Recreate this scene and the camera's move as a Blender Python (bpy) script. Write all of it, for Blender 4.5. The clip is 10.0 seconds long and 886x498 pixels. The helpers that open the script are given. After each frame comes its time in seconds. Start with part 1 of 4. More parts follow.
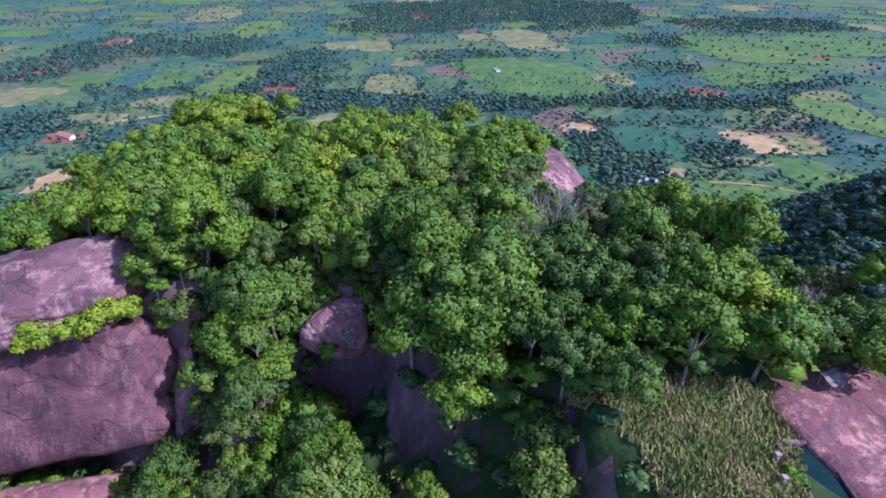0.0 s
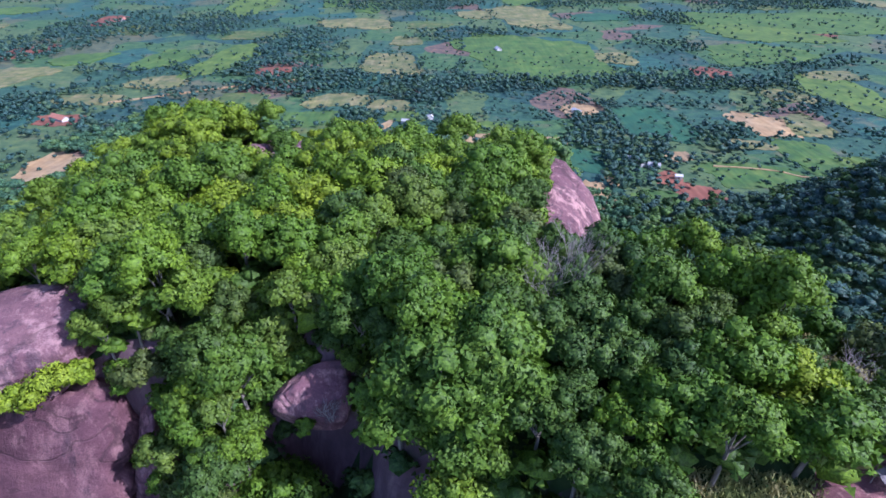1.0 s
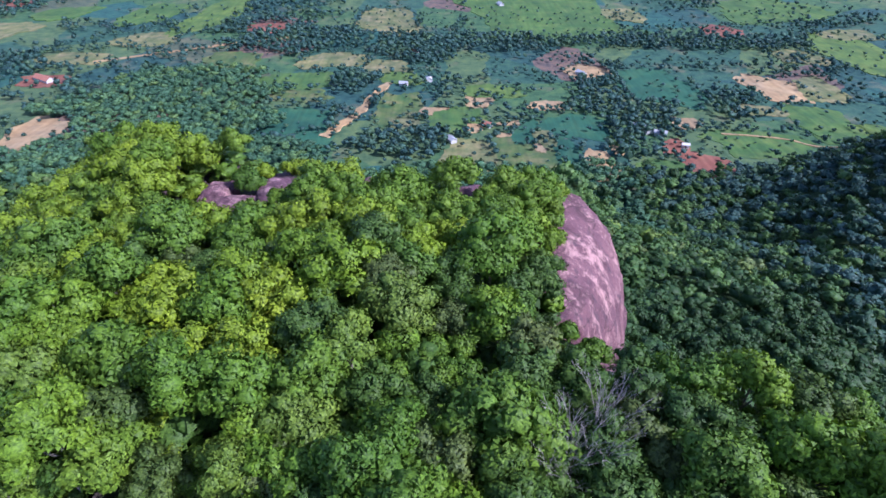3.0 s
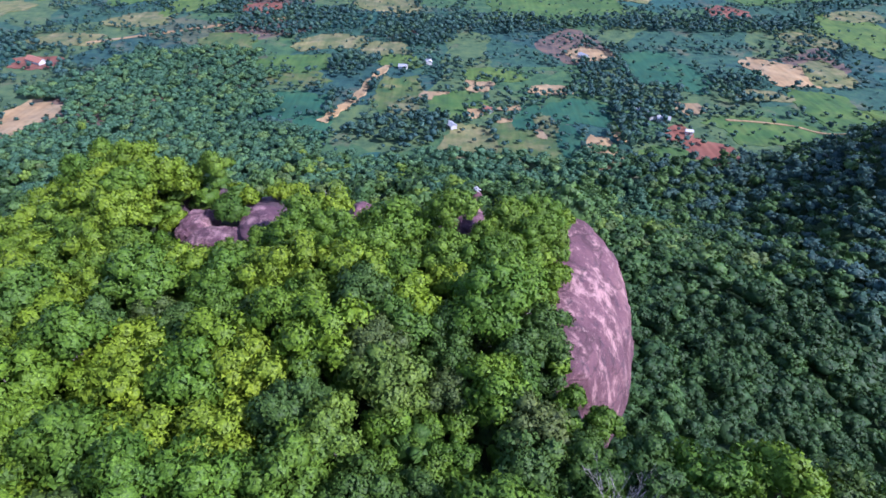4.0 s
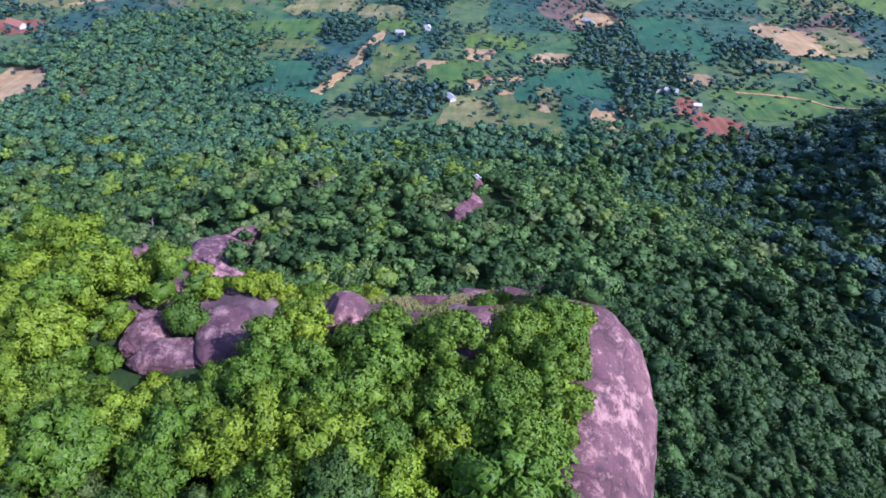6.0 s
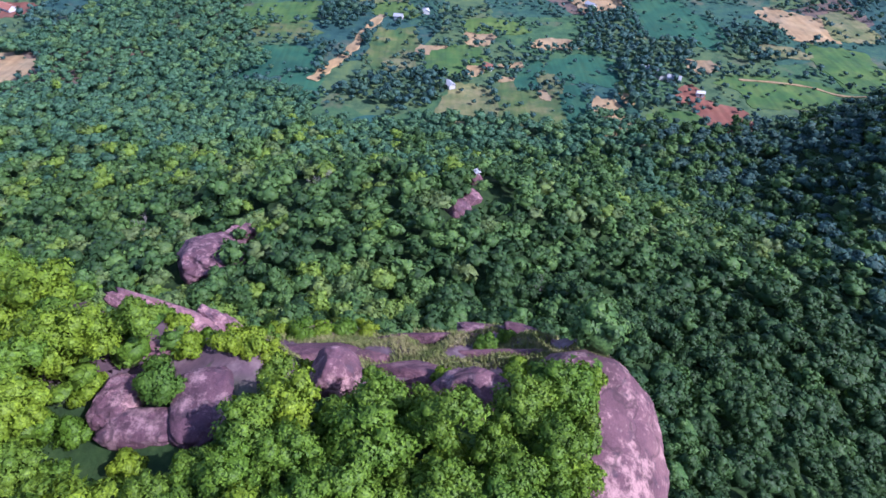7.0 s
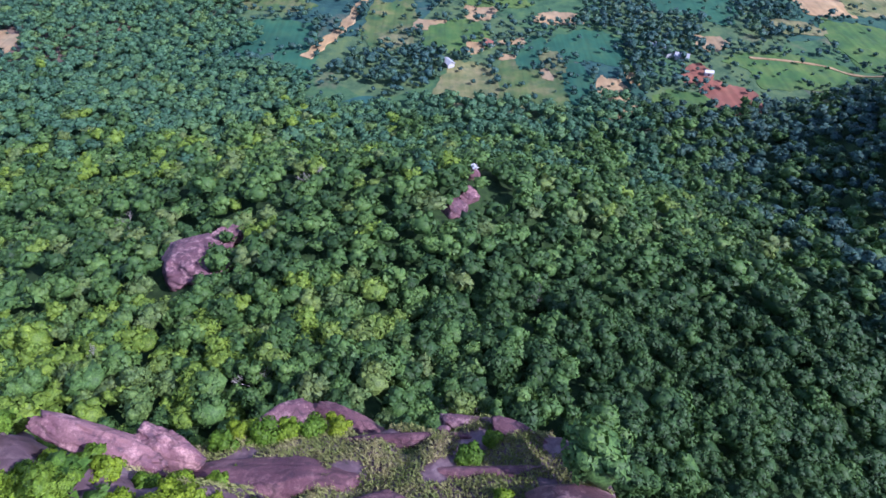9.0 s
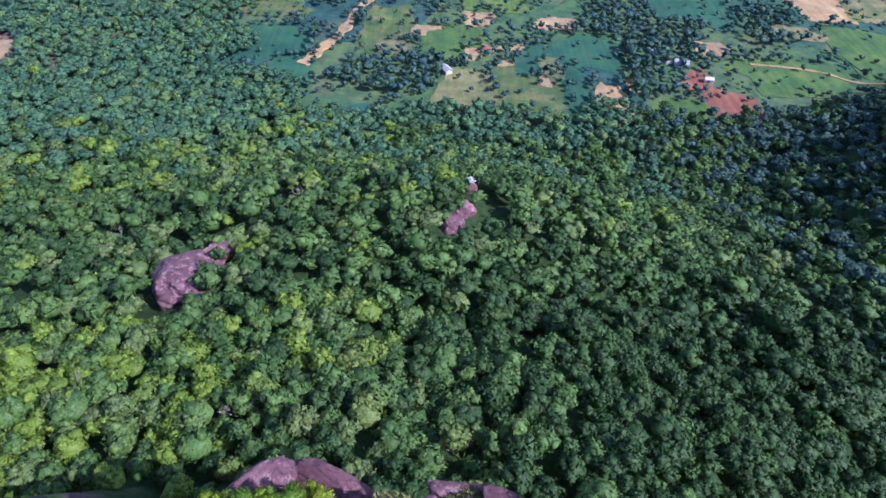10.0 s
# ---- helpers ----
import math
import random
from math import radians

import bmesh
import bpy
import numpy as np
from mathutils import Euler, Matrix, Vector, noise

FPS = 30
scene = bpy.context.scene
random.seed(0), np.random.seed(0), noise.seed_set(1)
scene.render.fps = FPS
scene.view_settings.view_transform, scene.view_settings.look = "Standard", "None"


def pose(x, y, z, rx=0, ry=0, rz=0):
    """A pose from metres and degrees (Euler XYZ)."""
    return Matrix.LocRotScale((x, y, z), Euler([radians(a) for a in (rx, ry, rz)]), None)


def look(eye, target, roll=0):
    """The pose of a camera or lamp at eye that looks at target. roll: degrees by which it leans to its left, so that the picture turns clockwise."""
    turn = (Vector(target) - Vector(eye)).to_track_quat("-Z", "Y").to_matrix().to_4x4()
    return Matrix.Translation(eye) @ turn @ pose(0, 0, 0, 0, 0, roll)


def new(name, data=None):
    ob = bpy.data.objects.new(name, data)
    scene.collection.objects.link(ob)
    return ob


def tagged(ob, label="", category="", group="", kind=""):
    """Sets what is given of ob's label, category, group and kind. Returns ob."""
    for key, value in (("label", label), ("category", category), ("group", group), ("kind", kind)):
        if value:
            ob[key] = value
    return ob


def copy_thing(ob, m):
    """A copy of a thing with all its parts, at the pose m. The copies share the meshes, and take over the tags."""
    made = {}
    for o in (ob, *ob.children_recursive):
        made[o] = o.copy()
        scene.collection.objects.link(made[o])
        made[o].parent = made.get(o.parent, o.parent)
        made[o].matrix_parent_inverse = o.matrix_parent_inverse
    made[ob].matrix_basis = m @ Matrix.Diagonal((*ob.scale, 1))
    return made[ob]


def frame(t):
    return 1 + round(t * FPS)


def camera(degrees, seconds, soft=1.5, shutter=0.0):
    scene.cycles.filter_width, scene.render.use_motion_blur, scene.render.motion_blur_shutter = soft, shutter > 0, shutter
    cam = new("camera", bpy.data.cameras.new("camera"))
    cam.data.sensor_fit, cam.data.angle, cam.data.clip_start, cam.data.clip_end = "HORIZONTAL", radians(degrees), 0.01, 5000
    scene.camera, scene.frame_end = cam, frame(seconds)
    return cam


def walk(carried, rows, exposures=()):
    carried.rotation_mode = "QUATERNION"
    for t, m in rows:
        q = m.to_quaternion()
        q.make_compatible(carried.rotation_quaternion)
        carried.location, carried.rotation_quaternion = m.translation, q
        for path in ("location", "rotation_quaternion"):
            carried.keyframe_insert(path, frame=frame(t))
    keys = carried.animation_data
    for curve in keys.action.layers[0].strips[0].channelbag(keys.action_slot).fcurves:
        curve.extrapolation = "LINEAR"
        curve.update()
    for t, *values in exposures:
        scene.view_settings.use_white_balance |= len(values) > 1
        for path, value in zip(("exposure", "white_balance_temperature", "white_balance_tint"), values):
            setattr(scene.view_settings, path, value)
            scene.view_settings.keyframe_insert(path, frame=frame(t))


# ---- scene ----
cam = camera(78.0, 10.0, soft=1.65)
PATH = [
    (0, (-0.267, 0.358, 208.155), (-0.248, 2.098, 207.169), 0.4),
    (0.5, (0.097, 4.781, 209.283), (0.116, 6.501, 208.262), 0.4),
    (1, (0.315, 8.665, 210.323), (0.334, 10.366, 209.271), 0.4),
    (1.5, (0.472, 12.684, 211.394), (0.491, 14.363, 210.308), 0.5),
    (2, (0.567, 16.032, 212.382), (0.587, 17.692, 211.267), 0.6),
    (2.5, (0.708, 20.294, 213.604), (0.729, 21.93, 212.454), 0.6),
    (4, (1.316, 30.977, 216.771), (1.339, 32.549, 215.534), 0.9),
    (4.5, (1.321, 35.328, 218.072), (1.344, 36.876, 216.805), 0.9),
    (5, (1.366, 38.935, 219.044), (1.39, 40.462, 217.753), 1.1),
    (5.5, (1.388, 43.472, 220.177), (1.415, 44.975, 218.858), 1.2),
    (7, (1.53, 55.181, 223.032), (1.564, 56.617, 221.641), 1.5),
    (7.5, (1.925, 59.604, 224.026), (1.96, 61.015, 222.609), 1.6),
    (8, (2.363, 62.957, 224.808), (2.397, 64.348, 223.371), 1.6),
    (8.5, (3.049, 67.242, 225.81), (3.083, 68.609, 224.351), 1.7),
    (9, (3.906, 70.938, 226.875), (3.937, 72.29, 225.402), 1.6),
    (9.5, (4.75, 74.889, 227.703), (4.781, 76.241, 226.229), 1.6),
    (10, (5.222, 78.188, 228.135), (5.255, 79.542, 226.663), 1.7),
]
walk(cam, [(t, look(eye, target, roll)) for t, eye, target, roll in PATH], exposures=[(0.0, 0.64, 5250, 31), (10.0, 0.64, 5250, 31)])

# ---- daylight: sun from the right and a little behind, blue sky ----
SUN_UP, SUN_SIDE = 44.0, 112.0  # elevation; bearing clockwise from +y
sun_dir = Vector((math.sin(radians(SUN_SIDE)) * math.cos(radians(SUN_UP)), math.cos(radians(SUN_SIDE)) * math.cos(radians(SUN_UP)), math.sin(radians(SUN_UP))))
world = bpy.data.worlds.new("daylight")
scene.world = world
world.use_nodes = True
wn = world.node_tree
sky = wn.nodes.new("ShaderNodeTexSky")
sky.sky_type, sky.sun_disc = "NISHITA", False
sky.sun_elevation, sky.sun_rotation = radians(SUN_UP), radians(SUN_SIDE)
wn.links.new(sky.outputs[0], wn.nodes["Background"].inputs[0])
wn.nodes["Background"].inputs[1].default_value = 0.15
sun = new("sun", bpy.data.lights.new("sun", "SUN"))
sun.data.energy, sun.data.angle, sun.data.color = 4.4, radians(0.5), (1.0, 0.95, 0.86)
sun.matrix_world = look(sun_dir * 900, (0, 0, 0))


# ---- materials ----
class Mat:
    """A node material under construction."""

    def __init__(self, name, rough=0.85):
        self.m = bpy.data.materials.new(name)
        self.m.use_nodes = True
        self.n, self.l = self.m.node_tree.nodes, self.m.node_tree.links
        self.b = self.n["Principled BSDF"]
        self.b.inputs["Roughness"].default_value = rough
        self.b.inputs["Specular IOR Level"].default_value = 0.25
        self.geo = self.n.new("ShaderNodeNewGeometry")
        self.pos = self.geo.outputs["Position"]

    def noise(self, scale, detail=4, rough=0.55, stretch=None):
        t = self.n.new("ShaderNodeTexNoise")
        t.inputs["Scale"].default_value, t.inputs["Detail"].default_value, t.inputs["Roughness"].default_value = scale, detail, rough
        src = self.pos
        if stretch:
            k = self.n.new("ShaderNodeVectorMath")
            k.operation = "MULTIPLY"
            k.inputs[1].default_value = stretch
            self.l.new(src, k.inputs[0])
            src = k.outputs[0]
        self.l.new(src, t.inputs["Vector"])
        return t.outputs["Fac"]

    def voronoi(self, scale, stretch=None, feature="F1"):
        t = self.n.new("ShaderNodeTexVoronoi")
        t.feature = feature
        t.inputs["Scale"].default_value = scale
        src = self.pos
        if stretch:
            k = self.n.new("ShaderNodeVectorMath")
            k.operation = "MULTIPLY"
            k.inputs[1].default_value = stretch
            self.l.new(src, k.inputs[0])
            src = k.outputs[0]
        self.l.new(src, t.inputs["Vector"])
        return t

    def ramp(self, fac, stops):
        r = self.n.new("ShaderNodeValToRGB")
        e = r.color_ramp.elements
        while len(e) < len(stops):
            e.new(0.5)
        for el, (p, c) in zip(e, stops):
            el.position, el.color = p, (*c, 1) if len(c) == 3 else c
        self.l.new(fac, r.inputs[0])
        return r.outputs[0]

    def grey(self, fac, a, b):
        return self.ramp(fac, [(a, (0, 0, 0)), (b, (1, 1, 1))])

    def mix(self, fac, a, b, mode="MIX"):
        x = self.n.new("ShaderNodeMix")
        x.data_type, x.blend_type = "RGBA", mode
        for sock, v in ((x.inputs[0], fac), (x.inputs[6], a), (x.inputs[7], b)):
            if isinstance(v, (int, float)):
                sock.default_value = v
            elif isinstance(v, tuple):
                sock.default_value = (*v, 1)
            else:
                self.l.new(v, sock)
        return x.outputs[2]

    def math(self, op, a, b=0.0):
        x = self.n.new("ShaderNodeMath")
        x.operation = op
        for sock, v in zip(x.inputs, (a, b)):
            if isinstance(v, (int, float)):
                sock.default_value = v
            else:
                self.l.new(v, sock)
        return x.outputs[0]

    def colour(self, c):
        if isinstance(c, tuple):
            self.b.inputs["Base Color"].default_value = (*c, 1)
        else:
            self.l.new(c, self.b.inputs["Base Color"])
        return self

    def bump(self, h, strength, dist):
        x = self.n.new("ShaderNodeBump")
        x.inputs["Strength"].default_value, x.inputs["Distance"].default_value = strength, dist
        self.l.new(h, x.inputs["Height"])
        self.l.new(x.outputs[0], self.b.inputs["Normal"])
        return self


def leaf_material(name, stops, by, through_light=0.10, grain=6.5):
    """Leaves: a species colour by tree, finer colour by noise, some light let through."""
    k = Mat(name, 0.5)
    k.b.inputs["Specular IOR Level"].default_value = 0.18
    if by == "object":
        info = k.n.new("ShaderNodeObjectInfo")
        src = info.outputs["Random"]
    else:
        a = k.n.new("ShaderNodeAttribute")
        a.attribute_name = by
        src = a.outputs["Fac"]
    base = k.ramp(src, stops)
    isl = k.ramp(k.geo.outputs["Random Per Island"], [(0, (0.70, 0.72, 0.66)), (0.6, (1, 1, 1)), (1, (1.28, 1.22, 1.1))])
    col = k.mix(1.0, base, isl, "MULTIPLY")
    patch = k.ramp(k.noise(0.35, 3), [(0.3, (0.78, 0.84, 0.85)), (0.7, (1.2, 1.12, 0.95))])
    col = k.mix(1.0, col, patch, "MULTIPLY")
    leafy = k.noise(grain, 2, 0.7)
    col = k.mix(1.0, col, k.ramp(leafy, [(0.36, (0.55, 0.58, 0.62)), (0.5, (1, 1, 1)), (0.64, (1.42, 1.36, 1.2))]), "MULTIPLY")
    k.colour(col)
    k.bump(leafy, 0.55, 0.6 / grain)
    tr = k.n.new("ShaderNodeBsdfTranslucent")
    k.l.new(k.mix(1.0, col, (1.25, 1.3, 0.6), "MULTIPLY"), tr.inputs[0])
    mx = k.n.new("ShaderNodeMixShader")
    mx.inputs[0].default_value = through_light
    k.l.new(k.b.outputs[0], mx.inputs[1])
    k.l.new(tr.outputs[0], mx.inputs[2])
    k.l.new(mx.outputs[0], k.n["Material Output"].inputs[0])
    return k.m


GREENS = [(0.0, (0.066, 0.140, 0.019)), (0.25, (0.094, 0.180, 0.017)), (0.5, (0.073, 0.145, 0.024)), (0.75, (0.116, 0.205, 0.017)), (1.0, (0.105, 0.165, 0.032))]
# blue low end paints cloud shade onto the far valley trees
WOODS = [(0.0, (0.046, 0.098, 0.092)), (0.10, (0.042, 0.092, 0.066)), (0.20, (0.035, 0.077, 0.028)), (0.40, (0.053, 0.111, 0.035)), (0.6, (0.073, 0.146, 0.045)), (0.8, (0.092, 0.172, 0.050)), (0.92, (0.114, 0.164, 0.064)), (1.0, (0.138, 0.220, 0.036))]
CANOPY = [(0.0, (0.050, 0.100, 0.026)), (0.35, (0.072, 0.145, 0.024)), (0.6, (0.092, 0.176, 0.020)), (0.8, (0.112, 0.190, 0.022)), (0.92, (0.124, 0.208, 0.018)), (1.0, (0.158, 0.238, 0.018))]
# bluer than the trees' own green: haze over the plain put into colour
HAZED_PLAINS = [(0.0, (0.030, 0.074, 0.094)), (0.4, (0.046, 0.104, 0.088)), (0.7, (0.038, 0.090, 0.088)), (1.0, (0.066, 0.128, 0.076))]
# forest greens shifted to teal, painting distance haze into the leaves
HAZED_LOWLAND = [(0.0, (0.042, 0.102, 0.066)), (0.5, (0.062, 0.143, 0.084)), (0.85, (0.086, 0.172, 0.078)), (1.0, (0.112, 0.190, 0.066))]
BRIGHT = [(0.0, (0.110, 0.195, 0.016)), (0.4, (0.138, 0.225, 0.016)), (0.75, (0.166, 0.250, 0.017)), (1.0, (0.188, 0.265, 0.019))]
DEEP = [(0.0, (0.048, 0.098, 0.022)), (0.35, (0.062, 0.120, 0.029)), (0.7, (0.055, 0.110, 0.019)), (1.0, (0.090, 0.125, 0.040))]
MAT_LEAF = leaf_material("leaf_hilltop", GREENS, "object")
MAT_LEAF_BRIGHT = leaf_material("leaf_yellow_green", BRIGHT, "object")
DRY = [(0.0, (0.130, 0.150, 0.050)), (0.5, (0.175, 0.180, 0.070)), (1.0, (0.230, 0.205, 0.095))]
MAT_LEAF_DRY = leaf_material("leaf_dry_olive", DRY, "object")
MAT_LEAF_DEEP = leaf_material("leaf_deep_green", DEEP, "object")
MAT_CANOPY_LEAF = leaf_material("leaf_canopy", CANOPY, "species_tone")
MAT_WOOD_LEAF = leaf_material("leaf_forest", WOODS, "species_tone", grain=2.6)
MAT_HAZED_LOWLAND_LEAF = leaf_material("leaf_lowland_hazed", HAZED_LOWLAND, "species_tone", grain=2.6)
MAT_HAZED_FAR_LEAF = leaf_material("leaf_plain_hazed", HAZED_PLAINS, "species_tone", 0.10, 0.9)


def rock_material(name, tone, worn=0.85):
    """Weathered gneiss: purple-brown skin, pale worn streaks, dark water marks, cracks."""
    k = Mat(name, 0.8)
    big = k.ramp(k.noise(0.16, 5, 0.6), [(0.32, (0.090, 0.052, 0.064)), (0.5, (0.150, 0.084, 0.106)), (0.68, (0.225, 0.135, 0.148))])
    streak = k.grey(k.noise(1.0, 9, 0.76, (0.42, 0.42, 0.15)), 0.51, 0.61)
    col = k.mix(k.math("MULTIPLY", streak, worn), big, (0.44, 0.30, 0.30))
    wash = k.grey(k.noise(1.0, 5, 0.6, (0.8, 0.8, 0.07)), 0.56, 0.66)
    col = k.mix(k.math("MULTIPLY", wash, 0.7), col, (0.075, 0.055, 0.075))
    lichen = k.grey(k.noise(1.4, 6, 0.7), 0.60, 0.70)
    col = k.mix(k.math("MULTIPLY", lichen, 0.65 * worn), col, (0.42, 0.33, 0.31))
    crack = k.ramp(k.noise(1.0, 3, 0.5, (0.10, 0.10, 0.20)), [(0.488, (0, 0, 0)), (0.497, (1, 1, 1)), (0.503, (1, 1, 1)), (0.512, (0, 0, 0))])
    col = k.mix(k.math("MULTIPLY", crack, 0.45), col, (0.035, 0.026, 0.030))
    fine = k.ramp(k.noise(7.0, 4), [(0.3, (0.82, 0.82, 0.82)), (0.7, (1.15, 1.15, 1.15))])
    k.colour(k.mix(1.0, k.mix(1.0, col, fine, "MULTIPLY"), tone, "MULTIPLY"))
    k.bump(k.math("ADD", k.noise(0.5, 9, 0.72), k.math("MULTIPLY", crack, -0.12)), 1.0, 0.34)
    return k.m


MAT_ROCK = rock_material("granite", (0.84, 0.74, 0.74))
MAT_ROCK_DARK = rock_material("brown_granite", (0.74, 0.60, 0.60), 0.5)
MAT_ROCK_WALL = rock_material("streaked_granite", (0.90, 0.77, 0.72), 1.0)
MAT_ROCK_TAN = rock_material("trodden_granite", (1.40, 1.10, 0.98), 0.7)
MAT_ROCK_PINK = rock_material("pink_granite", (1.18, 1.03, 0.98))


def ground_material():
    """Forest floor on the hill, bare rock where it is steep, meadow and patchwork on the plain."""
    k = Mat("ground", 0.95)
    xyz = k.n.new("ShaderNodeSeparateXYZ")
    k.l.new(k.pos, xyz.inputs[0])
    nrm = k.n.new("ShaderNodeSeparateXYZ")
    k.l.new(k.geo.outputs["True Normal"], nrm.inputs[0])
    floor = k.ramp(k.noise(0.5, 6, 0.6), [(0.3, (0.014, 0.030, 0.010)), (0.55, (0.026, 0.055, 0.014)), (0.8, (0.055, 0.085, 0.025))])
    rock = k.ramp(k.noise(1.0, 6, 0.65, (0.5, 0.5, 0.1)), [(0.3, (0.066, 0.042, 0.050)), (0.5, (0.115, 0.072, 0.084)), (0.68, (0.21, 0.145, 0.150))])
    steep = k.grey(k.math("ADD", nrm.outputs[2], k.math("MULTIPLY", k.noise(0.25, 4), 0.3)), 0.55, 0.72)
    high = k.grey(k.math("DIVIDE", xyz.outputs[2], 200.0), 0.62, 0.68)
    ledge = k.math("MULTIPLY", k.grey(k.math("DIVIDE", xyz.outputs[1], 100.0), 0.79, 0.82), k.grey(k.math("DIVIDE", xyz.outputs[2], 200.0), 0.785, 0.805))
    stony = k.math("MULTIPLY", k.grey(k.noise(0.3, 5), 0.30, 0.40), ledge)
    hill = k.mix(k.math("MULTIPLY", k.math("MAXIMUM", k.math("SUBTRACT", 1.0, steep), stony), high), floor, rock)
    # the plain: plots of crop, pasture and soil of different size
    warp = k.n.new("ShaderNodeVectorMath")
    warp.operation = "MULTIPLY_ADD"
    nz = k.n.new("ShaderNodeTexNoise")
    nz.inputs["Scale"].default_value, nz.inputs["Detail"].default_value = 0.012, 3
    k.l.new(k.pos, nz.inputs["Vector"])
    k.l.new(nz.outputs["Color"], warp.inputs[0])
    warp.inputs[1].default_value = (55, 55, 0)
    k.l.new(k.pos, warp.inputs[2])
    cell = k.n.new("ShaderNodeTexVoronoi")
    cell.inputs["Scale"].default_value = 0.0105
    k.l.new(warp.outputs[0], cell.inputs["Vector"])
    pick = k.n.new("ShaderNodeSeparateColor")
    k.l.new(cell.outputs["Color"], pick.inputs[0])
    plots = k.ramp(pick.outputs[0], [(0.0, (0.040, 0.092, 0.052)), (0.25, (0.060, 0.115, 0.042)), (0.45, (0.032, 0.078, 0.056)), (0.62, (0.085, 0.125, 0.046)), (0.78, (0.034, 0.095, 0.064)), (0.90, (0.095, 0.105, 0.055)), (0.97, (0.150, 0.095, 0.065))])
    plots.node.color_ramp.interpolation = "CONSTANT"
    tuft = k.ramp(k.noise(0.07, 7, 0.72), [(0.34, (0.38, 0.55, 0.60)), (0.5, (0.95, 1, 1)), (0.70, (1.7, 1.4, 1.0))])
    # the last multiply tints the whole plain blue, a painted haze
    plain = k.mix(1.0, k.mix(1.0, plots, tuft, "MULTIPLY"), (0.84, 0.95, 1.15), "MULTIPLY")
    dry = k.grey(k.noise(0.018, 6, 0.7), 0.56, 0.68)
    plain = k.mix(k.math("MULTIPLY", dry, 0.7), plain, (0.155, 0.140, 0.080))
    low = k.grey(k.math("DIVIDE", xyz.outputs[2], 10.0), 0.15, 0.6)
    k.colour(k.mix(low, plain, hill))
    k.bump(k.noise(0.8, 6, 0.6), 0.5, 0.5)
    return k.m


MAT_GROUND = ground_material()


def soil_material(name, a, b, c, scale=0.05, weedy=0.5):
    k = Mat(name, 0.95)
    col = k.ramp(k.noise(scale, 6, 0.62), [(0.3, a), (0.5, b), (0.72, c)])
    rows = k.ramp(k.noise(1.0, 2, 0.5, (0.25, 0.02, 0.1)), [(0.35, (0.86, 0.86, 0.86)), (0.65, (1.12, 1.12, 1.12))])
    weeds = k.grey(k.noise(scale * 1.6, 8, 0.75), 0.50, 0.62)
    col = k.mix(k.math("MULTIPLY", weeds, weedy), col, (0.040, 0.088, 0.046))
    blots = k.ramp(k.noise(0.016, 5, 0.65), [(0.35, (0.74, 0.80, 0.88)), (0.65, (1.2, 1.14, 1.0))])
    k.colour(k.mix(1.0, k.mix(1.0, col, rows, "MULTIPLY"), blots, "MULTIPLY"))
    return k.m


FIELD = {
    "red": soil_material("red_soil", (0.150, 0.058, 0.043), (0.200, 0.080, 0.057), (0.240, 0.115, 0.080), weedy=0.15),
    "sand": soil_material("sandy_soil", (0.25, 0.165, 0.086), (0.34, 0.232, 0.122), (0.40, 0.295, 0.165), weedy=0.2),
    "tan": soil_material("dry_grass", (0.085, 0.115, 0.042), (0.150, 0.155, 0.066), (0.27, 0.225, 0.120), 0.05),
    "olive": soil_material("pasture", (0.036, 0.092, 0.034), (0.080, 0.120, 0.038), (0.19, 0.165, 0.080), 0.05),
    "green": soil_material("meadow", (0.036, 0.098, 0.030), (0.066, 0.132, 0.034), (0.110, 0.160, 0.044), 0.05),
    "lime": soil_material("young_crop", (0.050, 0.105, 0.028), (0.088, 0.150, 0.034), (0.125, 0.170, 0.044), 0.05),
    "teal": soil_material("rice_crop", (0.018, 0.075, 0.046), (0.024, 0.094, 0.056), (0.045, 0.115, 0.056), 0.04),
}
BARK = Mat("bark", 0.9)
BARK.colour(BARK.ramp(BARK.noise(2.5, 5, 0.6, (1, 1, 0.3)), [(0.3, (0.10, 0.085, 0.07)), (0.6, (0.22, 0.20, 0.17)), (0.8, (0.36, 0.34, 0.31))]))
MAT_BARK = BARK.m
DEAD = Mat("dead_wood", 0.9)
DEAD.colour(DEAD.ramp(DEAD.noise(3.0, 4), [(0.3, (0.19, 0.165, 0.16)), (0.7, (0.40, 0.36, 0.345))]))
MAT_DEAD = DEAD.m
GRASS = Mat("grass", 0.9)
GRASS.colour(GRASS.mix(1.0, GRASS.ramp(GRASS.noise(0.35, 4), [(0.3, (0.14, 0.185, 0.05)), (0.5, (0.22, 0.235, 0.08)), (0.7, (0.36, 0.31, 0.16))]), GRASS.ramp(GRASS.geo.outputs["Random Per Island"], [(0, (0.84, 0.86, 0.84)), (1, (1.16, 1.14, 1.1))]), "MULTIPLY"))
MAT_GRASS = GRASS.m


def plain_material(name, a, b, rough=0.7, scale=1.5):
    k = Mat(name, rough)
    k.colour(k.ramp(k.noise(scale, 5), [(0.3, a), (0.7, b)]))
    return k.m


MAT_WHITE = plain_material("white_wall", (0.46, 0.45, 0.43), (0.60, 0.59, 0.57))
MAT_TILE = plain_material("clay_tile_roof", (0.30, 0.11, 0.07), (0.42, 0.19, 0.13))
MAT_TIN = plain_material("tin_roof", (0.28, 0.29, 0.31), (0.42, 0.43, 0.45), 0.5)
MAT_DARK = plain_material("dark_opening", (0.03, 0.03, 0.03), (0.05, 0.05, 0.05))
MAT_SHEET = plain_material("weathered_sheet", (0.11, 0.10, 0.11), (0.19, 0.18, 0.18), 0.8, 2.0)
